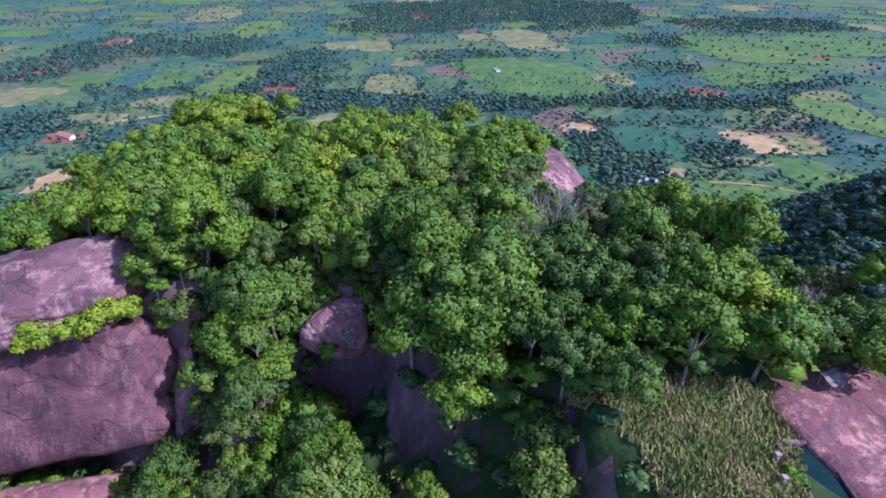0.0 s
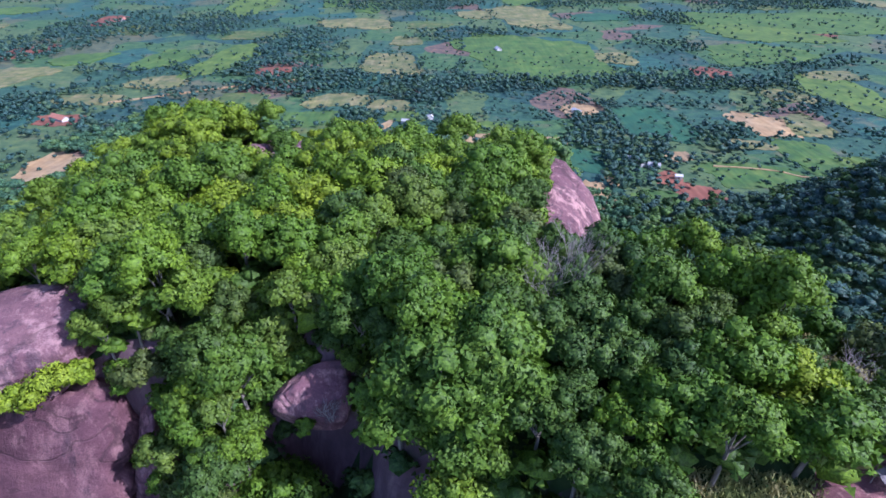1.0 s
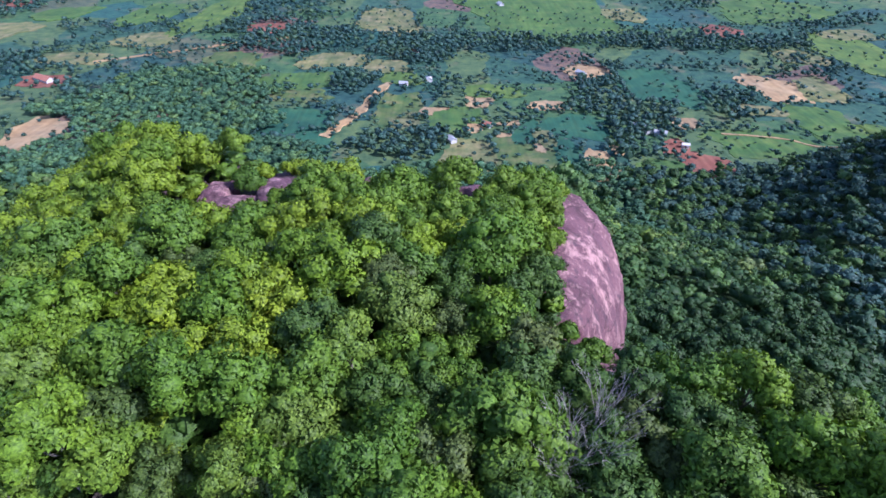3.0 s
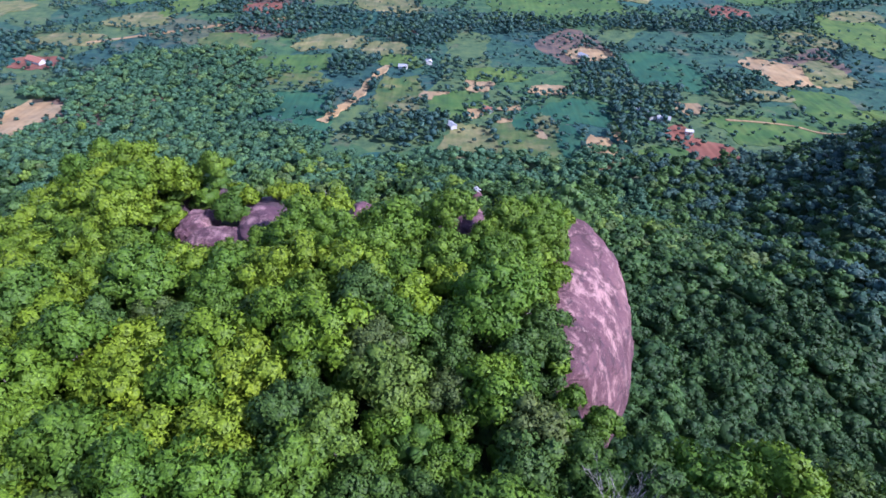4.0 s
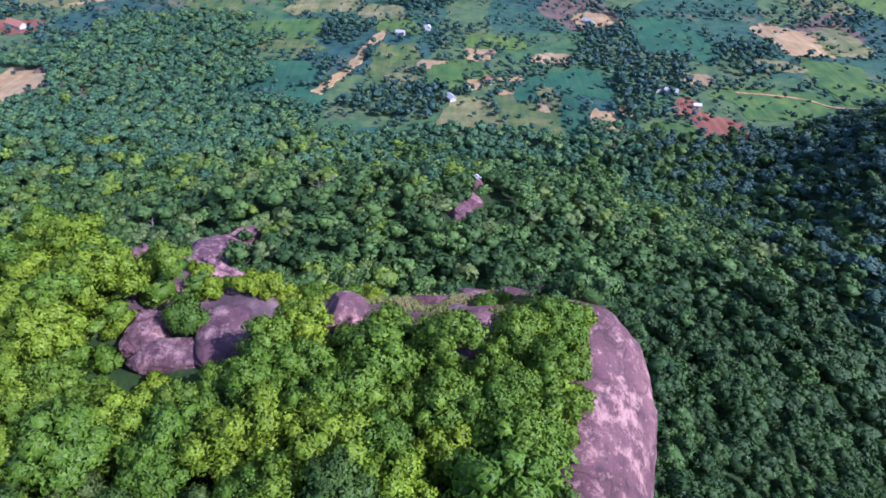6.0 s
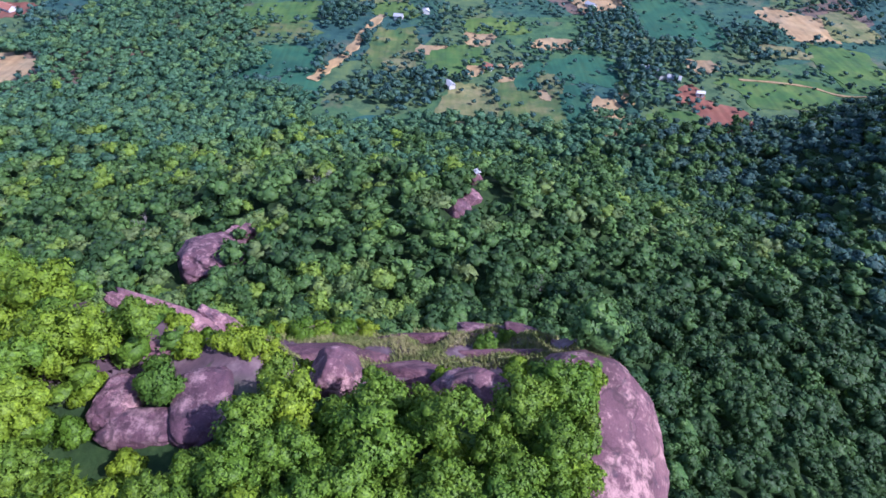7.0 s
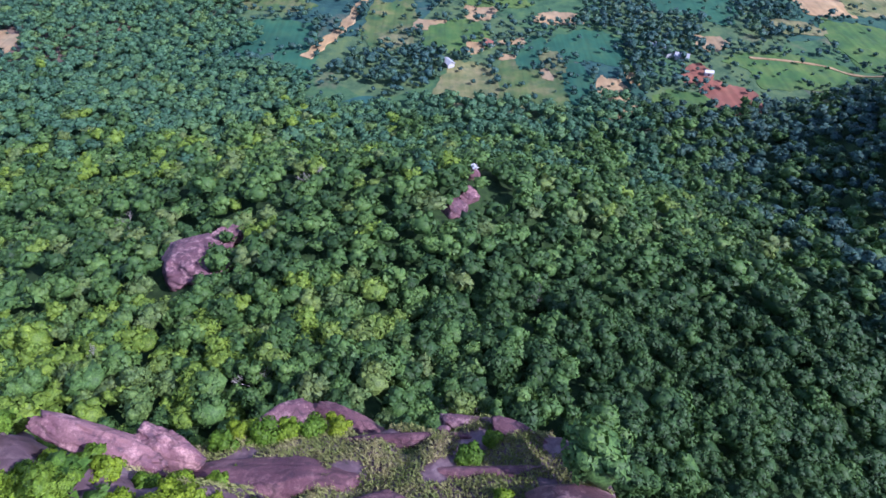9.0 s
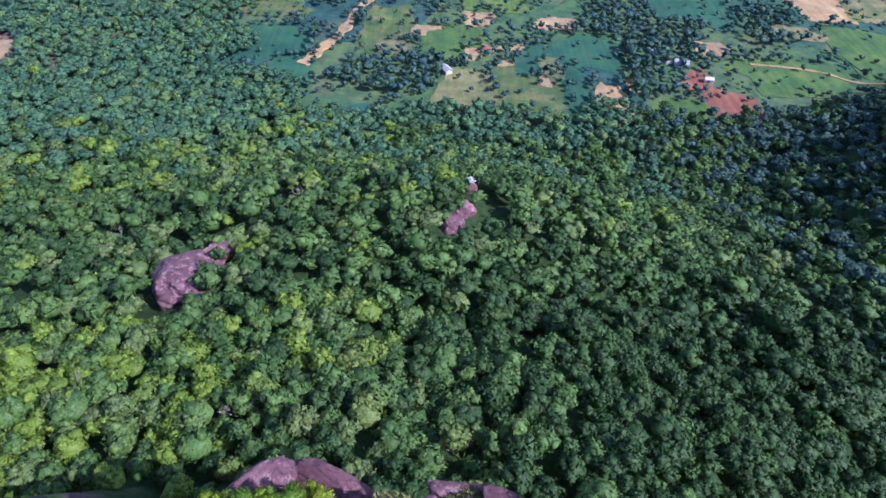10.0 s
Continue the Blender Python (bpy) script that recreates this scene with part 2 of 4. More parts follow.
MAT_CONC = plain_material("weathered_concrete", (0.26, 0.19, 0.19), (0.40, 0.31, 0.30), 0.85, 0.8)


# ---- the lie of the land ----
HILLS = [  # height, centre, half widths, turn
    (139.08, -13.24, -3.91, 130.88, 146.81, -5.49),
    (39.15, 26.58, 257.15, 97.23, 44.05, -0.05),
    (23.85, -188.96, 254.85, 175.55, 100.89, -3.66),
    (68.0, 327.06, 337.38, 41.36, 90.85, 2.34),
    (26.83, 214.56, 205.06, 152.97, 35.0, 0.39),
]
TOP_EDGE = [(-75, 39), (-45, 41.5), (-22, 42), (-5, 41), (0, 37), (5, 33), (10, 29), (13, 24), (14, 8), (16, -40), (70, -40), (52, 15), (42, 36), (35, 44), (24, 49), (14, 53), (10.5, 58), (11, 66), (12, 72), (15, 84), (12, 87), (0, 86.5), (-12, 86), (-19, 86.5), (-30, 90.5), (-48, 97), (-60, 85), (-70, 60)]
LEDGE_EDGE = [(-26, 84), (-22, 96), (-14, 98.5), (-6, 98.5), (4, 99), (12, 99.4), (19, 97.5), (23, 93), (20, 84)]


def inside_by(poly, x, y):
    """Distance to the polygon's edge, positive inside."""
    x, y = np.asarray(x, float), np.asarray(y, float)
    best, odd = np.full(x.shape, 1e9), np.zeros(x.shape, bool)
    for (ax, ay), (bx, by) in zip(poly, poly[1:] + poly[:1]):
        t = np.clip(((x - ax) * (bx - ax) + (y - ay) * (by - ay)) / ((bx - ax) ** 2 + (by - ay) ** 2), 0, 1)
        best = np.minimum(best, np.hypot(x - ax - t * (bx - ax), y - ay - t * (by - ay)))
        if ay != by:
            odd ^= ((ay > y) != (by > y)) & (x < (bx - ax) * (y - ay) / (by - ay) + ax)
    return np.where(odd, best, -best)


def soft_step(a, b, v):
    t = np.clip((v - a) / (b - a), 0, 1)
    return t * t * (3 - 2 * t)


def waves(x, y, size, seed):
    """Cheap smooth unevenness between about -1 and 1."""
    rs = np.random.RandomState(seed)
    out = 0
    for i in range(7):
        a, ph, s = rs.uniform(0, 6.283), rs.uniform(0, 6.283), size * rs.uniform(0.6, 1.7)
        out = out + np.sin((x * math.cos(a) + y * math.sin(a)) * 6.283 / s + ph)
    return out / 3.2


def land(x, y):
    """Height of the ground."""
    x, y = np.asarray(x, float), np.asarray(y, float)
    h = 0
    for c, cx, cy, sx, sy, a in HILLS:
        u, v = (x - cx) * math.cos(a) + (y - cy) * math.sin(a), -(x - cx) * math.sin(a) + (y - cy) * math.cos(a)
        h = h + c * np.exp(-0.5 * ((u / sx) ** 2 + (v / sy) ** 2))
    h = h + soft_step(6, 30, h) * (2.5 * waves(x, y, 60, 3) + 1.2 * waves(x, y, 22, 4))
    h = np.maximum(h - 1.5, 0) * soft_step(0, 12, h)
    # shelf in front of the south cliff
    shelf = soft_step(45, 34, y) * soft_step(-30, 0, y) * soft_step(-95, -60, x) * soft_step(40, 14, x)
    h = h + np.maximum(164 + 6.5 * soft_step(-13, -8, x) + 2 * waves(x, y, 18, 5) - h, 0) * shelf + 6 * np.exp(-(((x - 0.3) / 3.8) ** 4) - ((y - 37) / 4.5) ** 2) + 10 * np.exp(-(((x + 16.5) / 5) ** 4) - ((y - 40) / 5.0) ** 2)
    led = inside_by(LEDGE_EDGE, x, y) + 1.2 * waves(x, y, 9, 6)
    h = h + (168.0 - 0.75 * (y - 95.8) * soft_step(103, 99, y) - 2.4 * soft_step(99, 103, y) + 0.7 * waves(x, y, 6, 7) - h) * soft_step(-6, 0.5, led)
    top = inside_by(TOP_EDGE, x, y) + 1.3 * waves(x, y, 12, 8)
    high = 181.2 + 0.8 * waves(x, y, 25, 9) + 1.0 * np.exp(-(((x + 8) / 22) ** 2 + ((y - 56) / 20) ** 2)) - 0.16 * np.maximum(-x - 30, 0) ** 1.35 - 0.25 * np.maximum(x - 24, 0) - 1.5 * soft_step(36, 26, y) - 0.125 * np.maximum(y - 74, 0) ** 1.8 * soft_step(-15, -9, x)
    wide = 5 + 26 * soft_step(-38, -62, x) + 14 * soft_step(24, 36, x) * soft_step(54, 42, y) + 8 * soft_step(-22.5, -18.5, x) * soft_step(-12.2, -15, x) * soft_step(60, 50, y) + 4 * soft_step(-5, -3, x) * soft_step(8, 5, x) * soft_step(60, 50, y)
    rise = soft_step(-1, 0.15, top / wide)
    return h + (np.maximum(high, h) - h) * rise


def ground_z(x, y):
    return float(land(np.array([x]), np.array([y]))[0])


def mesh_from(name, verts, faces, material, smooth=True):
    me = bpy.data.meshes.new(name)
    me.from_pydata([tuple(v) for v in verts], [], [tuple(f) for f in faces])
    me.materials.append(material)
    me.polygons.foreach_set("use_smooth", [smooth] * len(me.polygons))
    me.update()
    return me


def part(name, bm, material, parent=None, label=""):
    """Links a bmesh as one mesh object, under a thing if one is given."""
    me = bpy.data.meshes.new(name)
    bm.to_mesh(me)
    bm.free()
    me.materials.append(material)
    ob = new(name, me)
    ob.parent = parent
    return tagged(ob, label)


def axis_lines(knots):
    """Grid lines with the given spacing between knots."""
    out = []
    for (a, s), (b, _) in zip(knots, knots[1:]):
        out += list(np.linspace(a, b, max(2, round((b - a) / s)), endpoint=False))
    return np.array(out + [knots[-1][0]])


gx = axis_lines([(-4500, 300), (-1200, 60), (-420, 12), (-120, 5), (-75, 1.3), (55, 5), (140, 12), (460, 60), (1200, 300), (4500, 1)])
gy = axis_lines([(-1500, 300), (-300, 40), (-60, 8), (0, 3), (18, 1.2), (126, 5), (280, 10), (520, 40), (1200, 200), (4800, 1)])
GX, GY = np.meshgrid(gx, gy)
nx, ny = len(gx), len(gy)
idx = np.arange(nx * ny).reshape(ny, nx)
quads = np.stack([idx[:-1, :-1], idx[:-1, 1:], idx[1:, 1:], idx[1:, :-1]], -1).reshape(-1, 4)
ground = new("ground", mesh_from("ground", np.stack([GX, GY, land(GX, GY)], -1).reshape(-1, 3), quads.tolist(), MAT_GROUND))
tagged(ground, "wooded rock hill above a plain of fields", "ground", kind="structure")


# ---- fields on the plain ----
def field(kind, x, y, w, l, seed, label):
    """A plot with a soft uneven outline, laid on the plain."""
    rs = random.Random(seed)
    n = 72
    ph = [rs.uniform(0, 6.28) for _ in range(6)]
    a = 2 * np.pi * np.arange(n) / n
    ca, sa = np.cos(a), np.sin(a)
    r = 1 / (np.abs(ca) ** 3.2 + np.abs(sa) ** 3.2) ** (1 / 3.2)
    for k, m, s in zip(ph, (2, 3, 5, 9, 15, 23), (0.10, 0.09, 0.06, 0.05, 0.035, 0.03)):
        r = r * (1 + s * np.sin(m * a + k))
    px, py = x + 0.5 * w * r * ca + 0.06 * l * r * sa * math.sin(ph[0]), y + 0.5 * l * r * sa
    g = land(px, py)
    top, low = list(zip(px, py, g + 0.12 + 0.012 * (seed - 100))), list(zip(px, py, g - 0.3))
    verts = top + low
    faces = [list(range(n))] + [[i, n + i, n + (i + 1) % n, (i + 1) % n] for i in range(n)]
    ob = new("field", mesh_from("field", verts, faces, FIELD[kind], False))
    return tagged(ob, label, "field", "fields on the plain")


NEAR_FIELDS = [
    ("green", 193, 425, 66, 48), ("red", 231, 440, 42, 44), ("red", 215, 475, 24, 32), ("sand", 139, 438, 29, 54),
    ("olive", 79, 458, 60, 92), ("teal", 116, 446, 26, 92), ("lime", 160, 489, 10, 60), ("teal", 133, 517, 60, 62),
    ("teal", 82, 506, 26, 58), ("tan", 28, 453, 44, 74), ("teal", -137, 526, 74, 62), ("teal", -112, 480, 36, 48),
]
MID_FIELDS = [
    ("olive", -161, 598, 90, 44), ("green", -159, 640, 88, 60), ("sand", -7, 554, 40, 22), ("sand", 44, 582, 30, 36), ("sand", 115, 570, 44, 24),
    ("sand", 243, 527, 28, 30), ("green", 297, 482, 95, 55), ("green", 380, 528, 60, 92), ("sand", 380, 626, 60, 84), ("tan", 430, 622, 46, 84),
    ("teal", 248, 630, 84, 118), ("olive", -40, 560, 44, 90), ("green", 20, 530, 60, 60),
]
SMALL_FIELDS = [
    ("sand", 62, 497, 16, 9), ("sand", 92, 470, 9, 18), ("sand", 70, 524, 22, 12), ("sand", 36, 512, 16, 20), ("tan", 100, 492, 20, 30), ("sand", 160, 466, 9, 22),
    ("tan", -30, 520, 26, 30), ("lime", 60, 610, 60, 40), ("tan", 330, 560, 50, 30), ("lime", 430, 500, 60, 50), ("tan", -60, 690, 60, 50), ("lime", -40, 650, 50, 40),
]
FAR_FIELDS = [
    ("tan", -129, 715, 80, 60), ("tan", -452, 712, 84, 52), ("tan", -396, 800, 80, 70), ("red", -439, 633, 60, 36), ("sand", -368, 486, 46, 88), ("tan", -74, 911, 92, 150),
    ("red", -246, 863, 62, 60), ("sand", 180, 676, 52, 48), ("lime", 560, 750, 100, 200), ("tan", 600, 850, 80, 60), ("green", 160, 985, 240, 330),
    ("tan", -177, 1283, 150, 130), ("lime", -347, 949, 66, 240), ("tan", 88, 1409, 90, 110), ("tan", 203, 1391, 150, 300),
]
FARTHEST_FIELDS = [
    ("red", 419, 862, 60, 70), ("red", 740, 1157, 110, 90), ("green", 797, 1329, 470, 300), ("lime", 666, 1190, 210, 180), ("lime", -478, 1546, 110, 300),
    ("tan", -689, 1852, 150, 360), ("red", -722, 1304, 60, 120), ("tan", 300, 960, 60, 90), ("green", 560, 1000, 170, 170), ("tan", 470, 740, 60, 60),
]
rf = random.Random(77)
SPREAD_FIELDS = []
for _ in range(400):
    y = rf.uniform(680, 2300)
    x = rf.uniform(-0.85, 0.85) * y
    w, l = rf.uniform(40, 110) * (0.6 + y / 2000), rf.uniform(40, 120) * (0.6 + y / 1500)
    taken = NEAR_FIELDS + MID_FIELDS + SMALL_FIELDS + FAR_FIELDS + FARTHEST_FIELDS + SPREAD_FIELDS
    if len(SPREAD_FIELDS) < 46 and all(abs(x - q[1]) > 0.55 * (w + q[3]) or abs(y - q[2]) > 0.55 * (l + q[4]) for q in taken):
        SPREAD_FIELDS.append((rf.choice(["green", "green", "lime", "tan", "olive", "teal", "olive", "red", "tan", "green", "green", "olive", "teal"]), x, y, w, l))
WORDS = {"red": "bare red ploughed soil plot among trees", "sand": "sandy bare earth clearing beside crop fields", "tan": "dry straw-coloured grass field", "olive": "patchy olive pasture with bare spots", "green": "green meadow field", "lime": "bright young crop field", "teal": "blue-green rice field"}
for n, row in enumerate(NEAR_FIELDS + MID_FIELDS + SMALL_FIELDS + FAR_FIELDS + FARTHEST_FIELDS + SPREAD_FIELDS):
    field(*row, 100 + n, WORDS[row[0]])


# ---- rocks ----
def boulder_mesh(name, size, seed, square=2.6, rough=0.10, detail=5, cuts=7, skin=None):
    """A worn block: rounded box with flats, hollows and ridges."""
    bm = bmesh.new()
    bmesh.ops.create_icosphere(bm, subdivisions=detail, radius=1.0)
    off = Vector((seed * 7.3, seed * 3.1, seed * 1.7))
    rr = random.Random(seed)
    flats = [(Vector((rr.uniform(-1, 1), rr.uniform(-1, 1), rr.uniform(-0.4, 1))).normalized(), rr.uniform(0.72, 0.92)) for _ in range(cuts)]
    joints = [(Vector((rr.uniform(-0.5, 0.5), rr.uniform(-0.5, 0.5), rr.uniform(0.5, 1))).normalized(), rr.uniform(-0.4, 0.7)) for _ in range(3)]
    for v in bm.verts:
        d = v.co.normalized()
        r = 1 / (abs(d.x) ** square + abs(d.y) ** square + abs(d.z) ** square) ** (1 / square)
        n = noise.fractal(d * 1.6 + off, 0.9, 2.1, 4) * rough * 1.6 + noise.ridged_multi_fractal(d * 2.4 + off, 0.9, 2.0, 4, 1.0, 2.0) * rough * 0.3
        p = d * r * (1 + n - rough * 0.4)
        for m, k in flats:
            over = p.dot(m) - k
            if over > 0:
                p -= m * over * 0.85
        for m, k in joints:
            p *= 1 - 0.05 * math.exp(-(((p.dot(m) - k) / 0.035) ** 2))
        p += d * 0.02 * noise.fractal(p * 7 + off, 0.8, 2.1, 3)
        v.co = p
        v.co = Vector((v.co.x * size[0] / 2, v.co.y * size[1] / 2, v.co.z * size[2] / 2))
    for f in bm.faces:
        f.smooth = True
    me = bpy.data.meshes.new(name)
    bm.to_mesh(me)
    bm.free()
    me.materials.append(skin or MAT_ROCK)
    return me


def rock(name, at, size, turn, seed, label, **more):
    ob = new(name, boulder_mesh(name, size, seed, **more))
    ob.matrix_world = pose(*at, *turn)
    return tagged(ob, label, "rock", "granite outcrops of the hill")


rock("rock_slab", (-38.5, 41.4, 180.4), (22, 11, 4.6), (15, -3, 8), 1, "broad purple-brown granite slab sloping above bushes", square=4.0, rough=0.07, cuts=9)
rock("cliff_block", (-34.3, 39.8, 170.3), (20, 9, 11.6), (-28, -12, 4), 2, "large smooth dark purple rock wall with cracks", square=6, rough=0.035, detail=5, cuts=0, skin=MAT_ROCK_DARK)
rock("rock_slab", (-35.5, 32.6, 162.4), (13, 5, 5), (-12, -4, 10), 35, "low brown rock shelf below the rock wall", square=3.5, rough=0.07, cuts=2, skin=MAT_ROCK_TAN)
rock("rock_pillar", (-22.9, 38.6, 169.4), (3.6, 5, 13), (-12, 0, 10), 3, "pale streaked rock pillar beside a dark wall", square=5, rough=0.06, cuts=4, skin=MAT_ROCK_PINK)
rock("boulder", (-9.3, 38.2, 178.7), (5.6, 4.4, 5.2), (24, 14, 18), 44, "angular boulder with pale roots hanging over it", square=5, rough=0.07, cuts=10, skin=MAT_ROCK_PINK)
rock("cliff_block", (-6, 40.5, 166), (9, 5, 19), (-13, 0, -6), 5, "steep purple rock wall between trees", square=5, rough=0.05, detail=5, cuts=0)
rock("cliff_block", (1.0, 33.5, 162), (8, 5, 12), (-12, 0, -4), 18, "low purple rock shelf below the trees", square=4, rough=0.06)
rock("rock_pillar", (4.8, 32.6, 171), (5.0, 5, 14), (-4, 0, 10), 6, "rock column with a grassy head", square=4, rough=0.07)
rock("cliff_block", (10.2, 27.4, 170), (6.5, 9, 17), (-6, 0, 32), 7, "dark shaded rock wall below a grassy terrace", square=5, rough=0.05)


def wall_mesh():
    """The bulging buttress under the east rim: sections from south to north, each from the rim over the bulge to the foot."""
    ys, steps = np.linspace(63.0, 89.0, 53), 44
    verts = []
    for y in ys:
        s = (y - 62) / 26.5
        top, brow, bulge = 177.4 + 2.4 * s - 0.45 * max(0.0, y - 84.8) ** 1.6, 14.4 + 2.6 * s, 19.9 + 13.4 * s - 1.7 * s * s
        end = math.sqrt(max(0.0, 1 - ((y - 71) / 19.2) ** 2)) if y > 71 else math.sqrt(max(0.0, 1 - ((71 - y) / 8.6) ** 2))
        crest = 1.0 * math.exp(-(((y - 81.5) / 2.0) ** 2))
        row = [(brow - 4.8, y, top - 7), (brow - 4.2, y, top + 0.4 * crest - 2.0), (brow - 3.0, y, top + crest - 0.3), (brow - 1.5, y, top + 0.62 * crest)]
        for k in range(steps):
            z = top - (top - 146.0) * (k / (steps - 1)) ** 0.9
            f = max(0.0, 1 - ((z - 161.2) / (top - 161.2)) ** 1.66) ** (1 / 1.66) if z > 161.2 else 1 - 0.55 * ((161.2 - z) / 15.2) ** 1.6
            row.append((brow + (bulge - brow) * f * (0.22 + 0.78 * end), y, z))
        row.append((brow - 5.0, y, 146.0))
        verts.append(row)
    out = []
    for row in verts:
        for x, y, z in row:
            p = Vector((x, y, z))
            n = noise.fractal(p * 0.16, 0.9, 2.1, 5) * 0.5 + noise.fractal(Vector((x * 0.5, y * 0.5, z * 0.12)), 0.9, 2.0, 3) * 0.28
            groove = -0.5 * math.exp(-(((y - 79.5 - 0.22 * (z - 168) + 0.5 * math.sin(z * 0.5)) / 0.35) ** 2)) - 0.35 * math.exp(-(((y - 73.2 - 0.1 * (z - 168)) / 0.3) ** 2))
            out.append((x + n + groove, y + 0.4 * n, z + 0.5 * n))
    w = len(verts[0])
    faces = [(i * w + j, i * w + j + 1, (i + 1) * w + j + 1, (i + 1) * w + j) for i in range(len(ys) - 1) for j in range(w - 1)]
    faces += [tuple(range(w - 1, -1, -1)), tuple(range((len(ys) - 1) * w, len(ys) * w))]
    return mesh_from("cliff_wall", out, faces, MAT_ROCK_WALL)


tagged(new("cliff_wall", wall_mesh()), "bulging pink-purple rock wall with pale streaks above forest", "rock", "granite outcrops of the hill")
rock("boulder", (-7.7, 83.9, 178.3), (5.0, 5.0, 6.4), (0, 0, 0), 9, "round pink boulder on the cliff rim", square=2.4, rough=0.05, cuts=3, skin=MAT_ROCK_PINK)
rock("boulder", (5.3, 81.6, 177.2), (9.6, 6.4, 9.2), (0, 6, 14), 10, "cone-shaped pink boulder on the cliff rim", square=2.0, rough=0.06, cuts=5)
rock("rock_slab", (-0.8, 86.6, 174.0), (9.5, 5.6, 3.4), (-38, 3, -5), 11, "dark tilted rock slab along the rim", square=4, rough=0.05, skin=MAT_ROCK_DARK)
rock("rock_slab", (-17.4, 78.6, 181.3), (5.0, 7.6, 4.2), (-3, 3, 8), 12, "smooth purple rock dome among bushes", square=3.2, rough=0.05, cuts=0)
rock("rock_slab", (-24.5, 79.2, 181.0), (3.7, 5.0, 4.0), (-3, -3, -8), 13, "flat purple rock with pale rim among bushes", square=3.2, rough=0.06, cuts=0, skin=MAT_ROCK_PINK)
rock("rock_slab", (-21.2, 77.0, 180.7), (8.0, 3.4, 4.0), (4, 0, 0), 19, "flat worn rock between two domes", square=3.2, rough=0.06, cuts=0)
rock("rock_slab", (-23.0, 85.0, 181.0), (3.4, 2.0, 2.2), (-6, 0, 12), 33, "small pale worn rock patch among bushes", square=3, rough=0.08, cuts=1, skin=MAT_ROCK_PINK)
rock("rock_tongue", (-26.6, 91.8, 177.5), (12.6, 3.0, 2.8), (-10, 17, -19), 14, "pale pink rock tongue running along the cliff rim", square=2.8, rough=0.20, cuts=6, skin=MAT_ROCK_PINK)
rock("rock_tongue", (-21.4, 92.4, 173.8), (7.6, 3.2, 3.8), (-18, 22, -14), 15, "pale worn rock step on the cliff rim", square=2.8, rough=0.20, cuts=6, skin=MAT_ROCK_PINK)
rock("rock_slab", (-12.2, 90.2, 171.9), (17.5, 6.2, 3.6), (-37, 4, 3), 20, "broad dark purple rock slab on the ledge", square=3.0, rough=0.09, detail=5, skin=MAT_ROCK_DARK)
rock("rock_slab", (-16.6, 102.4, 157.8), (11, 4.6, 4.6), (-24, 12, 36), 21, "bare purple rock lip below the ledge", square=2.6, rough=0.11, detail=5)
rock("rock_slab", (-6.8, 103.0, 155.4), (13.5, 4.6, 4.8), (-26, 3, -21), 22, "bare purple rock lip below the ledge", square=2.6, rough=0.11, detail=5, skin=MAT_ROCK_DARK)
rock("rock_slab", (14.6, 96.8, 166.3), (9.6, 4.0, 2.8), (-30, 6, -24), 23, "bare dark rock patch at the ledge corner", square=2.8, rough=0.10, detail=5, skin=MAT_ROCK_DARK)
rock("rock_slab", (1.2, 96.8, 166.9), (14, 2.2, 1.8), (-32, 0, 1), 24, "long dark rock step across the grassy ledge", square=2.8, rough=0.11, detail=5, skin=MAT_ROCK_DARK)
rock("rock_slab", (8.4, 91.4, 171.0), (13, 2.4, 1.8), (-34, 0, 2), 28, "long dark rock step across the grassy ledge", square=2.8, rough=0.11, detail=5, skin=MAT_ROCK_DARK)
rock("rock_slab", (8.6, 99.4, 164.9), (9, 2.6, 2.4), (-32, 4, -8), 29, "pale rock lip of the ledge", square=2.6, rough=0.12)
rock("boulder", (5.2, 98.0, 166.6), (1.6, 1.3, 1.1), (0, 0, 20), 30, "white loose stone on the ledge", square=2.4, rough=0.1, detail=3)
rock("boulder", (12.4, 26.1, 179.6), (1.6, 1.2, 1.1), (0, 8, 30), 25, "pale loose boulder on the grassy terrace", square=3, rough=0.1, detail=3)
rock("boulder", (58, 87, 117), (5, 5, 7), (0, 0, 0), 26, "grey boulder standing out of the forest", square=2.4, rough=0.08)
rock("rock_pavement", (31.2, 22, 178.2), (14, 24, 4), (2, -2, 12), 27, "flat pink rock pavement beside a small pool", square=7, rough=0.02, cuts=0, skin=MAT_ROCK_TAN)
rock("rock_outcrop", (-86.0, 208, 70.5), (29, 32, 14), (-18, 6, 6), 16, "bare purple rock dome in the forest", square=2.6, rough=0.12)
rock("rock_outcrop", (-76.5, 219, 72.6), (15, 8, 7), (-8, -4, 12), 31, "narrow purple arm of bare rock in the forest", square=2.4, rough=0.12, skin=MAT_ROCK_PINK)
rock("rock_outcrop", (11.0, 237, 70.6), (13, 16, 11), (-16, 0, 20), 17, "small bare pink rock in the forest", square=2.5, rough=0.16)
rock("rock_outcrop", (17.5, 245, 69.4), (10, 10, 8), (-10, 0, -10), 32, "small bare pink rock in the forest", square=2.5, rough=0.16, skin=MAT_ROCK_PINK)


